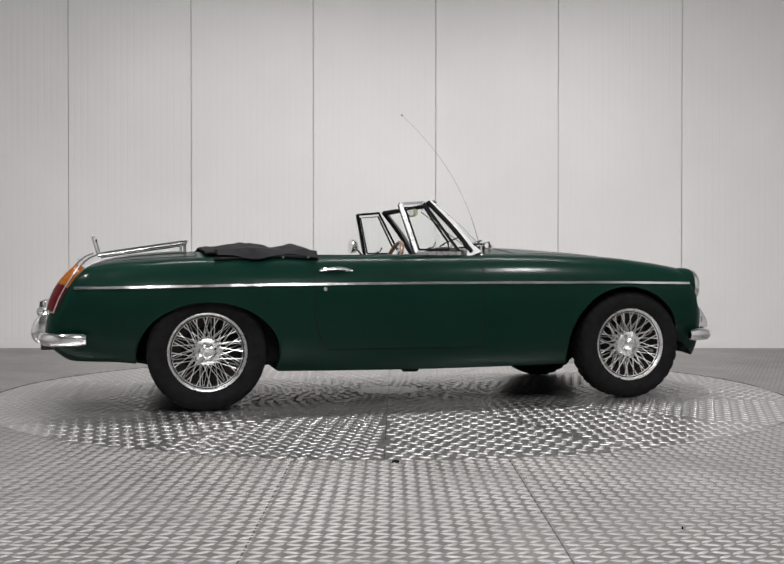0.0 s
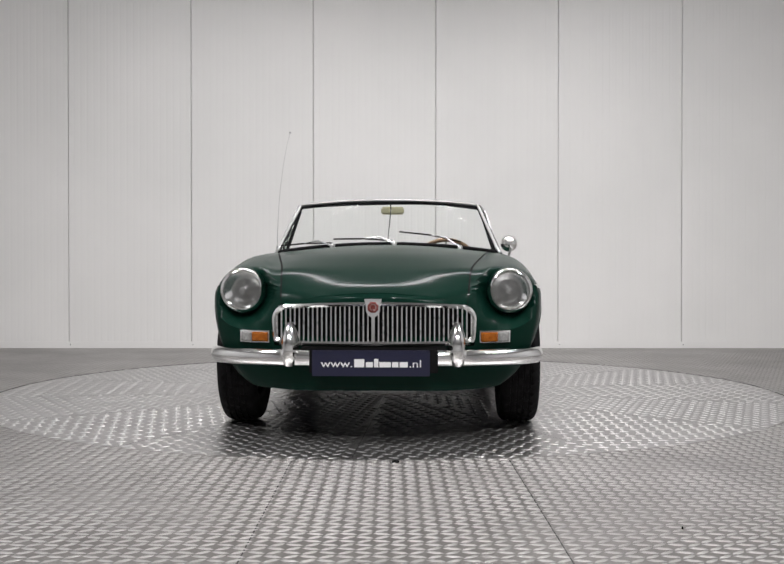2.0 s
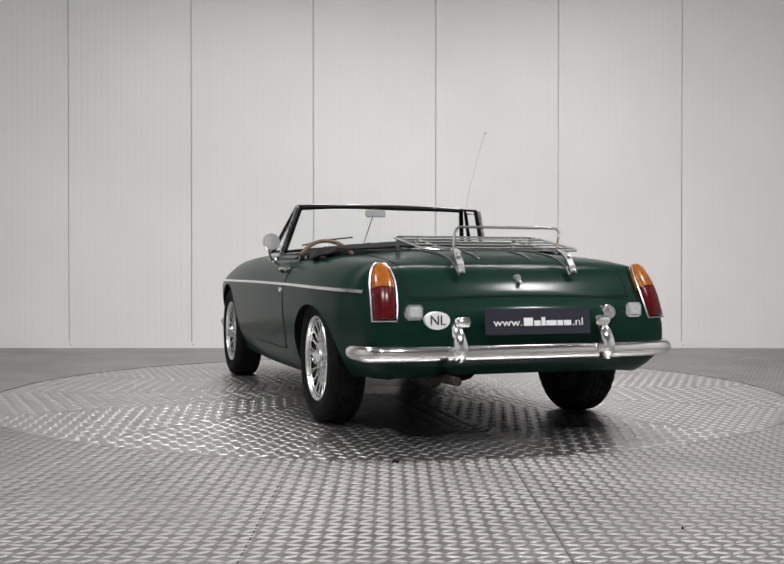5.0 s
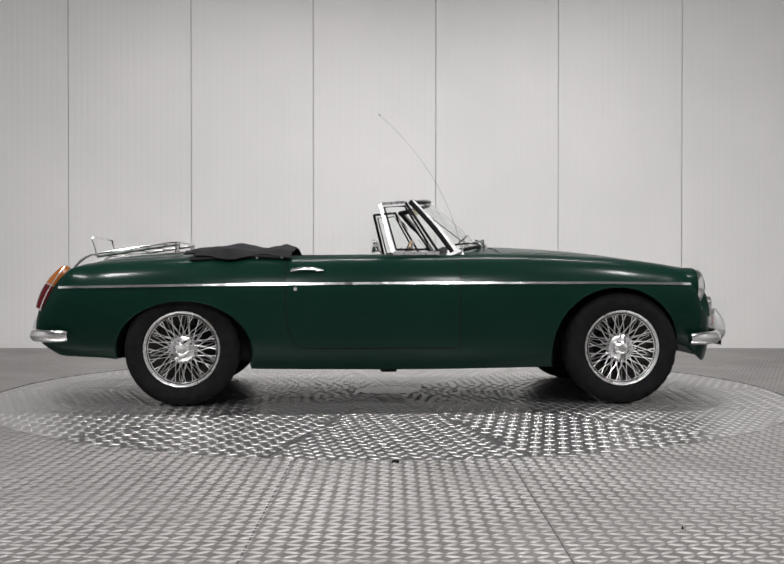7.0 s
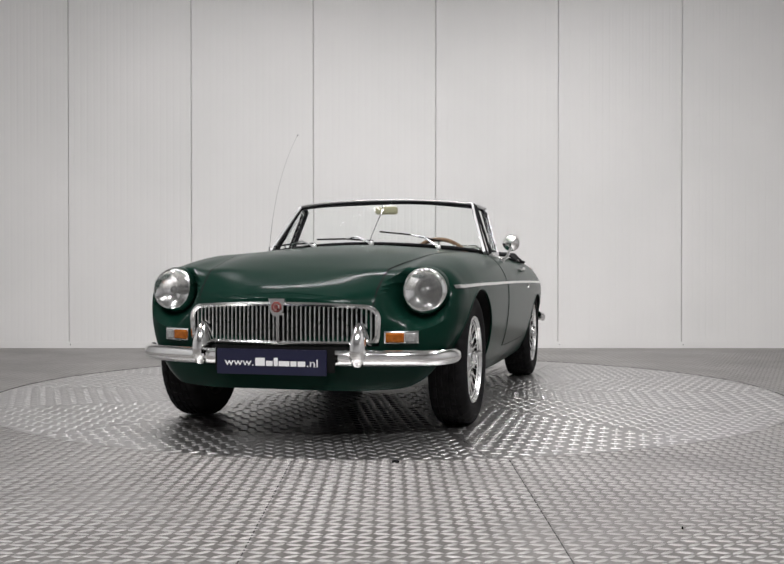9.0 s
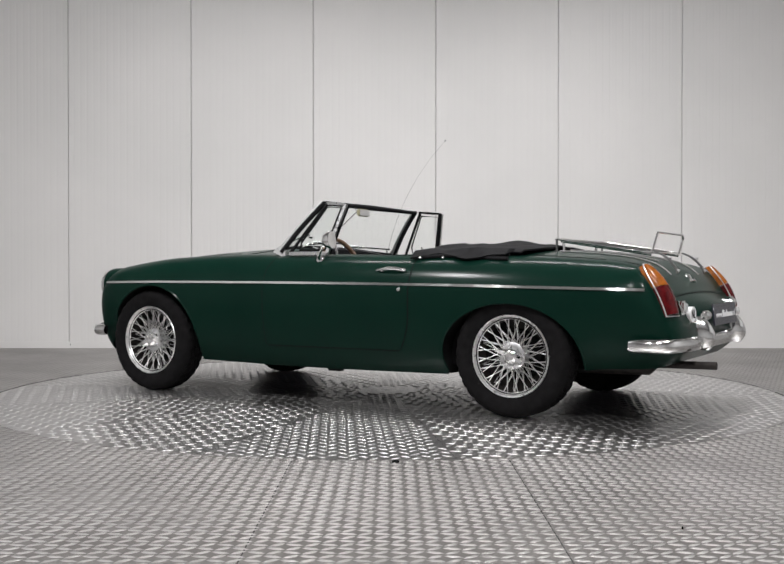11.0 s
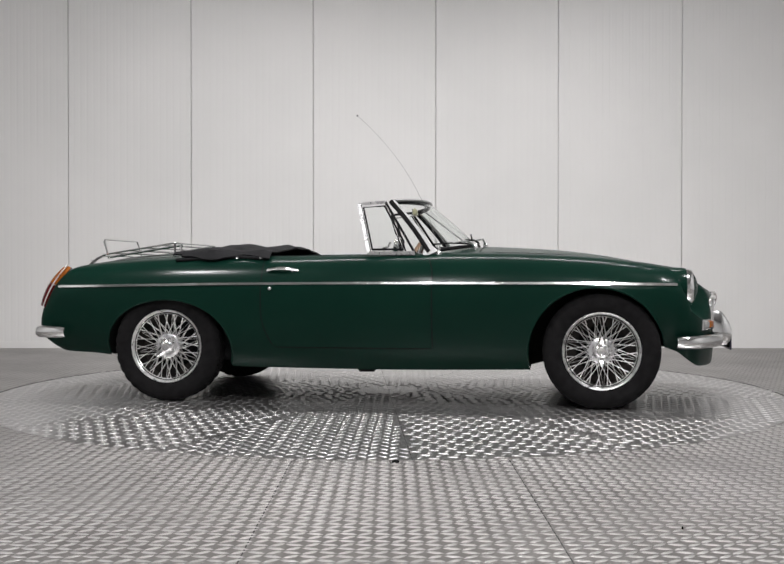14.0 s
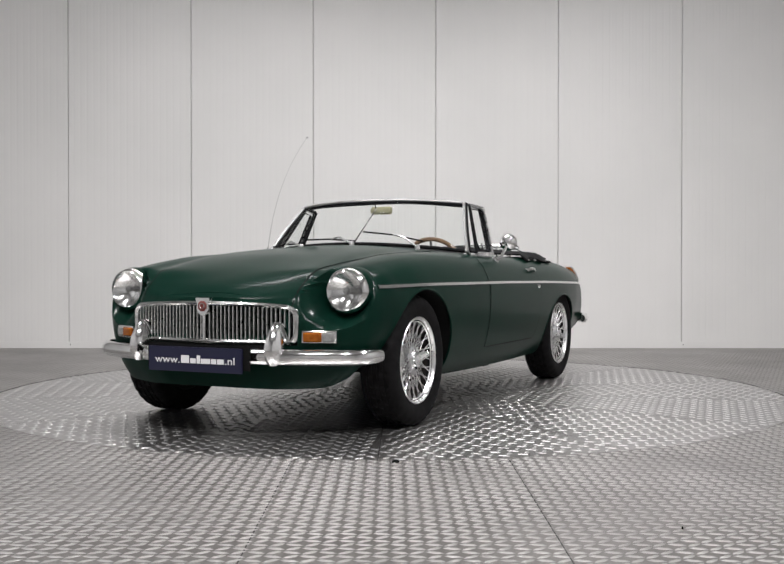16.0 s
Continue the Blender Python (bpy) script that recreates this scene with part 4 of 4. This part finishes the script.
def folded_hood(car):
    rise = curve_of([(-1.16, 0.002), (-1.11, 0.012), (-1.02, 0.018), (-0.93, 0.028), (-0.84, 0.016), (-0.76, 0.006), (-0.70, 0.012), (-0.65, 0.022), (-0.61, 0.008), (-0.59, 0.002)])
    bm = bmesh.new()
    rows = []
    for x in np.linspace(-1.16, -0.59, 44):
        row = []
        half = 0.66 + 0.018 * math.sin(x * 19) - (0.06 if x < -1.10 else 0)
        for v in np.linspace(-1, 1, 53):
            y = v * half
            base = max(crown(float(x), y), 0.792) if abs(v) < 0.95 else crown(float(x), y) + 0.006
            wr = noise.noise(Vector((x * 7, y * 4, 1.3))) * 0.016 + noise.noise(Vector((x * 22, y * 7, 4.1))) * 0.006
            h = rise(float(x)) * (1 - abs(v) ** 6)
            row.append((x, y, base + 0.010 + max(h + wr * (1 - abs(v) ** 4), 0.0)))
        rows.append(row)
    sheet(bm, rows)
    thicken(bm, 0.008)
    bmesh.ops.recalc_face_normals(bm, faces=bm.faces[:])
    hood = part("folded_hood", bm, CLOTH, car, "folded black fabric hood lying behind the seats")
    for side in (1, -1):
        bm = bmesh.new()
        rod(bm, [(x, side * (0.655 + 0.012 * math.sin(9 * x)), crown(float(x), 0.655) + 0.014 + 0.006 * math.sin(13 * x)) for x in np.linspace(-1.12, -0.60, 16)], 0.009, 8)
        part("hood_hem", bm, CLOTH, hood)
        for x in (-0.92, -0.77, -0.64):
            bm = bmesh.new()
            lathe(bm, [(0.001, 0.006), (0.007, 0.005), (0.009, 0.0)], 12, pose(x, side * 0.668, crown(x, 0.668) + 0.018, -55 * side, 0, 0))
            part("press_stud", bm, CHROME, hood)


def windscreen(car):
    foot, top = Vector((0.275, 0.622, 0.806)), Vector((0.052, 0.516, 1.082))
    cfoot, ctop = Vector((0.475, 0, 0.848)), Vector((0.190, 0, 1.102))

    def low(v):
        """Along the foot of the screen, v from -1 to 1."""
        a = abs(v)
        return Vector((cfoot.x + (foot.x - cfoot.x) * a ** 2.3, foot.y * v, cfoot.z + (foot.z - cfoot.z) * a ** 2))

    def high(v):
        a = abs(v)
        return Vector((ctop.x + (top.x - ctop.x) * a ** 2.3, top.y * v, ctop.z + (top.z - ctop.z) * a ** 2.4))

    def at(u, v):
        p = low(v).lerp(high(v), u)
        p.x += 0.012 * math.sin(math.pi * u)
        return p
    bm = bmesh.new()
    rod(bm, [at(1, v) + Vector((0.003, 0, 0.003)) for v in np.linspace(-1, 1, 33)], 0.0072, 10)
    w = part("windscreen", bm, ALLOY, car, "curved windscreen in a bright metal frame")
    bm = bmesh.new()
    sheet(bm, [[at(u, v) for v in np.linspace(-0.985, 0.985, 33)] for u in np.linspace(0.01, 0.985, 10)])
    thicken(bm, 0.005)
    bmesh.ops.recalc_face_normals(bm, faces=bm.faces[:])
    g = part("windscreen_glass", bm, GLASS, w, "clear laminated glass")
    g.visible_shadow = False
    bm = bmesh.new()
    pts = [at(1, v) + Vector((-0.009, 0, -0.007)) for v in np.linspace(-0.99, 0.99, 33)]
    rod(bm, pts, [0.0115 + 0.005 * math.sin(3 * i) ** 2 for i in range(33)], 8)
    part("header_seal", bm, CLOTH, w, "black rubber seal behind the top rail")
    bm = bmesh.new()
    rod(bm, [at(0, v) + Vector((0.004, 0, 0.004)) for v in np.linspace(-0.99, 0.99, 33)], 0.010, 8)
    part("foot_seal", bm, CLOTH, w, "black rubber seal along the foot")
    for s in (1, -1):
        # pillar: flat bright blade outside, black channel inside
        bm = bmesh.new()
        rows = []
        for u in np.linspace(-0.02, 1.02, 14):
            p = at(u, s)
            wd = 0.036 - 0.016 * u + (0.06 * max(0.0, 0.12 - u) / 0.12)
            n = Vector((0.15, s, 0.25)).normalized() * 0.007
            e = Vector((0.86, 0, 0.35)).normalized() * wd
            b = p + Vector((0.012, 0, 0))
            rows.append([b - e * 0.65 - n, b - e * 0.65 + n, b + e * 0.25 + n, b + e * 0.25 - n])
        r = sheet(bm, rows, True)
        bm.faces.new(r[0])
        bm.faces.new(r[-1][::-1])
        bmesh.ops.recalc_face_normals(bm, faces=bm.faces[:])
        part("pillar", bm, ALLOY, w, "bright metal windscreen pillar", False)
        bm = bmesh.new()
        rod(bm, [at(u, s) + Vector((-0.012 + 0.004 * u, 0.0, 0.0)) for u in np.linspace(0.0, 1.0, 8)], 0.0135, 8)
        part("pillar_seal", bm, CLOTH, w, "black rubber pillar seal")
    # mirror on its stay
    bm = bmesh.new()
    box(bm, -0.012, -0.066, -0.022, 0.012, 0.066, 0.022, 0.008, pose(0.105, 0.022, 1.052, 0, 0, 4))
    mir = part("rear_view_mirror", bm, IVORY, w, "small cream rear-view mirror")
    bm = bmesh.new()
    box(bm, -0.0145, -0.060, -0.018, -0.012, 0.060, 0.018, 0.0, pose(0.105, 0.022, 1.052, 0, 0, 4))
    part("mirror_glass", bm, MIRROR, mir, "silvered glass", False)
    bm = bmesh.new()
    rod(bm, [(0.175, 0.012, 1.094), (0.155, 0.014, 1.06), (0.30, 0.01, 0.95), (0.43, 0.005, 0.852)], 0.0035, 6)
    part("mirror_stay", bm, CHROME, w, "thin chrome stay rod")
    for y, reach, lift in ((0.40, 0.33, 0.20), (0.045, 0.33, 0.10), (-0.29, 0.32, 0.09)):
        def on(yy, up):
            v = max(min(yy / 0.6, 0.98), -0.98)
            return at(up, v) + Vector((0.020, 0, 0.008))
        bm = bmesh.new()
        a = Vector((0.505, y, crown(0.505, y) + 0.010))
        a.x = low(y / 0.62).x + 0.045
        a.z = crown(a.x, y) + 0.012
        b = on(y - 0.16, lift)
        rod(bm, [a, a.lerp(b, 0.5) + Vector((0.018, 0, 0.022)), b], [0.006, 0.005, 0.0035], 6)
        lathe(bm, [(0.014, -0.02), (0.014, 0.004), (0.010, 0.012), (0.001, 0.014)], 14, pose(*a))
        wip = part("wiper", bm, SATIN, w, "windscreen wiper with a bright arm")
        bm = bmesh.new()
        rod(bm, [on(y - 0.0, lift * 0.55) + Vector((0, 0, -0.002)), b, on(y - reach, lift * 1.25)], 0.0045, 6)
        part("wiper_blade", bm, BLACK, wip, "black rubber blade")


def quarter_window(car, side):
    qt, qb = Vector((-0.122, 0.558, 1.066)), Vector((-0.054, 0.640, 0.800))
    pt, pb = Vector((0.020, 0.528, 1.078)), Vector((0.192, 0.640, 0.800))

    def bar(points, a, b):
        bm = bmesh.new()
        rod(bm, [mirror_y(p, side) for p in points], [a if isinstance(a, float) else a] * len(points), 4)
        return bm
    f = part("quarter_window", bar([qb, qt], 0.0125, 0), SATIN, car, "small front quarter window in a bright frame")
    part("top_rail", bar([qt + Vector((0.005, 0, 0)), pt], 0.010, 0), SATIN, f)
    part("front_rail", bar([pt + Vector((-0.004, 0, 0)), pb], 0.009, 0), CLOTH, f, "black rubber seal")
    part("foot_rail", bar([qb, pb], 0.013, 0), SATIN, f)
    ins = [qb.lerp(qt, 0.07) + Vector((0.022, 0, 0)), qt.lerp(qb, 0.07) + Vector((0.020, 0, 0)), pt.lerp(pb, 0.08) + Vector((-0.020, 0, 0)),
           pt.lerp(pb, 0.78) + Vector((-0.025, 0, 0)), pt.lerp(pb, 0.93) + Vector((-0.050, 0, 0))]
    part("vent_seal", bar(ins + [ins[0]], 0.006, 0), CLOTH, f, "black rubber glazing seal")
    mid = [p + Vector((0, -0.020, 0)) for p in (qb.lerp(qt, 0.02), qt)]
    part("inner_channel", bar(mid, 0.012, 0), CLOTH, f, "black inner channel")
    part("inner_top", bar([qt + Vector((0, -0.018, 0)), pt + Vector((0, -0.014, 0))], 0.009, 0), CLOTH, f, "black inner channel")
    bm = bmesh.new()
    vs = [bm.verts.new(mirror_y(p, side)) for p in ins]
    bm.faces.new(vs)
    thicken(bm, 0.004)
    g = part("vent_glass", bm, GLASS, f, "clear hinged vent glass", False)
    g.visible_shadow = False
    bm = bmesh.new()
    c = ins[0].lerp(ins[4], 0.5)
    rod(bm, [mirror_y(c + Vector((-0.03, -0.012, 0.006)), side), mirror_y(c + Vector((0.0, -0.014, 0.014)), side), mirror_y(c + Vector((0.012, -0.014, 0.04)), side)], 0.005, 6)
    part("vent_catch", bm, CHROME, f, "chrome catch")


def door_mirror(car):
    bm = bmesh.new()
    x, z = -0.03, 0.765
    a = Vector(side_of(x, z, 1, 0.0))
    rod(bm, [a, a + Vector((-0.01, 0.03, 0.02)), Vector((-0.075, 0.715, 0.835)), Vector((-0.105, 0.712, 0.855))], [0.012, 0.009, 0.007, 0.007], 8)
    lathe(bm, [(0.024, -0.004), (0.022, 0.006), (0.010, 0.012), (0.001, 0.013)], 18, pose(a.x, a.y, a.z, -70, 0, 0))
    lathe(bm, [(0.001, 0.040), (0.018, 0.038), (0.034, 0.028), (0.046, 0.008), (0.050, -0.012), (0.047, -0.016), (0.001, -0.014)], 28, pose(-0.118, 0.712, 0.868, 0, 95, 8) @ Matrix.Diagonal((0.98, 1.02, 1.0, 1)))
    bmesh.ops.recalc_face_normals(bm, faces=bm.faces[:])
    m = part("door_mirror", bm, CHROME, car, "chrome door mirror on a curved stem")
    return m


def aerial(car):
    base, top = Vector((0.318, -0.615, crown(0.318, 0.615))), Vector((-0.124, -0.602, 1.536))
    mid = Vector((0.235, -0.625, 1.22))
    pts = [base.lerp(mid, t).lerp(mid.lerp(top, t), t) for t in np.linspace(0, 1, 16)]
    bm = bmesh.new()
    rod(bm, pts, [0.0014] * 4 + [0.0008] * 6 + [0.0006] * 6, 6)
    ae = part("aerial", bm, DULL, car, "thin bent whip aerial")
    bm = bmesh.new()
    lathe(bm, [(0.012, -0.004), (0.012, 0.004), (0.006, 0.012), (0.005, 0.05), (0.001, 0.052)], 14, pose(base.x, base.y, base.z))
    part("aerial_base", bm, CHROME, ae)
    bm = bmesh.new()
    bmesh.ops.create_icosphere(bm, subdivisions=1, radius=0.005, matrix=Matrix.Translation(top))
    part("aerial_tip", bm, BLACK, ae)


def interior(car):
    bm = bmesh.new()
    box(bm, -1.10, -0.56, 0.215, 0.42, 0.56, 0.235)
    for s in (1, -1):
        box(bm, -1.10, s * 0.595 - 0.012, 0.235, 0.42, s * 0.595 + 0.012, 0.79)
    box(bm, -1.12, -0.58, 0.235, -1.10, 0.58, 0.78)
    box(bm, 0.42, -0.58, 0.235, 0.44, 0.58, 0.78)
    part("cockpit_tub", bm, CLOTH, car, "black trimmed cockpit", False)
    bm = bmesh.new()
    rows = []
    for y in np.linspace(-0.59, 0.59, 25):
        z = crown(0.31, float(y))
        rows.append([(0.34, y, z - 0.008), (0.27, y, z + 0.006), (0.235, y, z - 0.010), (0.225, y, z - 0.05), (0.25, y, z - 0.22), (0.40, y, z - 0.24)])
    sheet(bm, rows)
    bmesh.ops.recalc_face_normals(bm, faces=bm.faces[:])
    part("dashboard", bm, CLOTH, car, "black padded dashboard")
    m = pose(0.035, 0.33, 0.722, 0, -66, 0)
    bm = bmesh.new()
    ring = [(0.178 * math.cos(a), 0.178 * math.sin(a), 0) for a in (2 * math.pi * k / 48 for k in range(49))]
    rod(bm, ring, 0.0125, 8)
    bmesh.ops.transform(bm, matrix=m, verts=bm.verts)
    sw = part("steering_wheel", bm, TAN, car, "wood-rimmed steering wheel")
    for a in (0.0, 2.1, -2.1):
        bm = bmesh.new()
        rod(bm, [(0.02 * math.cos(a), 0.02 * math.sin(a), -0.03), (0.175 * math.cos(a), 0.175 * math.sin(a), 0)], 0.007, 6)
        bmesh.ops.transform(bm, matrix=m, verts=bm.verts)
        part("wheel_spoke", bm, SATIN, sw)
    bm = bmesh.new()
    rod(bm, [(0.0, 0.0, -0.02), (0, 0, -0.25)], 0.028, 12)
    bmesh.ops.transform(bm, matrix=m, verts=bm.verts)
    part("column", bm, BLACK, sw)
    for s in (1, -1):
        bm = bmesh.new()
        box(bm, -0.45, s * 0.30 - 0.22, 0.24, 0.02, s * 0.30 + 0.22, 0.40, 0.04)
        seat = part("seat", bm, CLOTH, car, "black low-backed bucket seat")
        bm = bmesh.new()
        box(bm, -0.06, -0.21, 0.0, 0.06, 0.21, 0.43, 0.04, pose(-0.42, s * 0.30, 0.34, 0, -14, 0))
        part("backrest", bm, CLOTH, seat)


def underside(car):
    bm = bmesh.new()
    box(bm, -0.80, -0.62, 0.192, 0.78, 0.62, 0.214)
    box(bm, 0.78, -0.40, 0.235, 1.44, 0.40, 0.26)
    box(bm, -1.84, -0.40, 0.30, -0.80, 0.40, 0.32)
    box(bm, -1.82, -0.50, 0.33, -1.55, 0.50, 0.345)
    box(bm, 1.44, -0.44, 0.325, 1.70, 0.44, 0.34)
    part("underside", bm, BLACK, car, "black underside of the floor", False)
    bm = bmesh.new()
    rod(bm, [(0.5, 0.12, 0.185), (-0.9, 0.18, 0.185), (-1.5, 0.34, 0.255), (-1.80, 0.368, 0.262), (-2.04, 0.368, 0.265)], 0.019, 10)
    ex = part("exhaust", bm, RUST, car, "dull steel exhaust pipe")
    bm = bmesh.new()
    rod(bm, [(-1.32, 0.30, 0.24), (-1.35, 0.305, 0.24), (-1.72, 0.35, 0.25), (-1.75, 0.355, 0.25)], [0.02, 0.045, 0.045, 0.02], 16)
    part("rear_silencer", bm, RUST, ex)
    bm = bmesh.new()
    rod(bm, [(0.10, 0.12, 0.188), (0.07, 0.12, 0.188), (-0.33, 0.15, 0.188), (-0.36, 0.15, 0.188)], [0.02, 0.048, 0.048, 0.02], 16)
    part("front_silencer", bm, RUST, ex)
    bm = bmesh.new()
    rod(bm, [(-1.1555, -0.55, 0.298), (-1.1555, 0.55, 0.298)], 0.035, 12)
    bmesh.ops.create_icosphere(bm, subdivisions=2, radius=0.12, matrix=pose(-1.1555, 0, 0.28))
    part("rear_axle", bm, BLACK, car, "black axle beam")
    bm = bmesh.new()
    rod(bm, [(1.1555, -0.55, 0.26), (1.1555, 0.55, 0.26)], 0.03, 8)
    part("front_axle", bm, BLACK, car, "black axle beam")
    for s in (1, -1):
        bm = bmesh.new()
        rod(bm, [(-0.70, s * 0.43, 0.24), (-0.95, s * 0.43, 0.215), (-1.16, s * 0.43, 0.21), (-1.40, s * 0.43, 0.225), (-1.62, s * 0.43, 0.27)], 0.016, 6)
        part("leaf_spring", bm, BLACK, car)
        bm = bmesh.new()
        box(bm, -0.12, s * 0.585 - 0.02, 0.165, -0.03, s * 0.585 + 0.02, 0.2, 0.006)
        part("jacking_point", bm, BLACK, car)


def roadster():
    car = thing("roadster", pose(0, 0, 0), "dark green open two-seat roadster with chrome wire wheels on a turntable", "car")
    body_shell(car)
    for side in (1, -1):
        door(car, side)
        trim_line(car, side)
        wheel_housing(car, 0, side)
        wheel_housing(car, 1, side)
        headlamp(car, side)
        indicator(car, side)
        tail_lamp(car, side)
        quarter_window(car, side)
    half = curve_of([(0.50, 0.555), (1.0, 0.50), (1.5, 0.415), (1.755, 0.385)])
    top_patch("bonnet", car, [float(x) for x in np.linspace(0.53, 1.745, 60)], half, 0.0025, "long dark green bonnet")
    rear = curve_of([(-1.87, 0.505), (-1.6, 0.52), (-1.2, 0.50)])
    lid = top_patch("boot_lid", car, [float(x) for x in np.linspace(-1.868, -1.20, 70)], rear, 0.0025, "dark green sloping boot lid")
    bm = bmesh.new()
    lathe(bm, [(0.001, 0.012), (0.016, 0.012), (0.020, 0.004), (0.020, -0.01)], 8, pose(tail_x(0, 0.672) - 0.004, 0.002, 0.672, 0, -60, 0))
    lathe(bm, [(0.001, 0.026), (0.008, 0.024), (0.010, 0.0)], 14, pose(tail_x(0, 0.655) - 0.004, 0.002, 0.650, 0, -70, 0))
    part("boot_badge", bm, CHROME, lid, "chrome boot badge and lock", False)
    grille(car)
    bumpers(car)
    rear_fittings(car)
    luggage_rack(car)
    folded_hood(car)
    windscreen(car)
    door_mirror(car)
    aerial(car)
    interior(car)
    underside(car)
    wheels(car)
    return car


hall()
fittings()
deck = turntable()
roadster_car = roadster()


# ---------------------------------------------------------------- what turns
SWAY = curve_of([(0.0, 0.10), (0.5, 0.26), (1.0, -0.04), (1.5, -0.04), (2.0, 0.28), (2.5, 0.96), (3.0, 1.46), (4.2, 0.9), (5.5, 0.04), (6.0, 0.58), (6.5, 0.34),
                 (7.0, 0.34), (7.5, -0.62), (8.0, -1.54), (8.5, -0.98), (9.0, -0.54), (10.2, -0.4), (11.5, -0.26), (12.0, 0.22), (12.5, -0.02), (13.0, 0.56),
                 (13.5, 0.70), (14.0, 0.34), (14.5, -0.28), (15.0, -0.48), (15.5, -0.04), (16.0, 0.36)])


def heading(t):
    """Degrees by which the turntable has turned; it runs a little unevenly."""
    return 13.92 - 53.09 * t + SWAY(t)


def motions():
    times = [0.5 * i for i in range(33)]
    walk(deck, [(t, pose(0, 0, 0, 0, 0, heading(t))) for t in times])
    off = Matrix.Translation((0.0525, 0.0086, 0.0))
    walk(roadster_car, [(t, pose(0, 0, 0, 0, 0, heading(t)) @ off) for t in times])


motions()
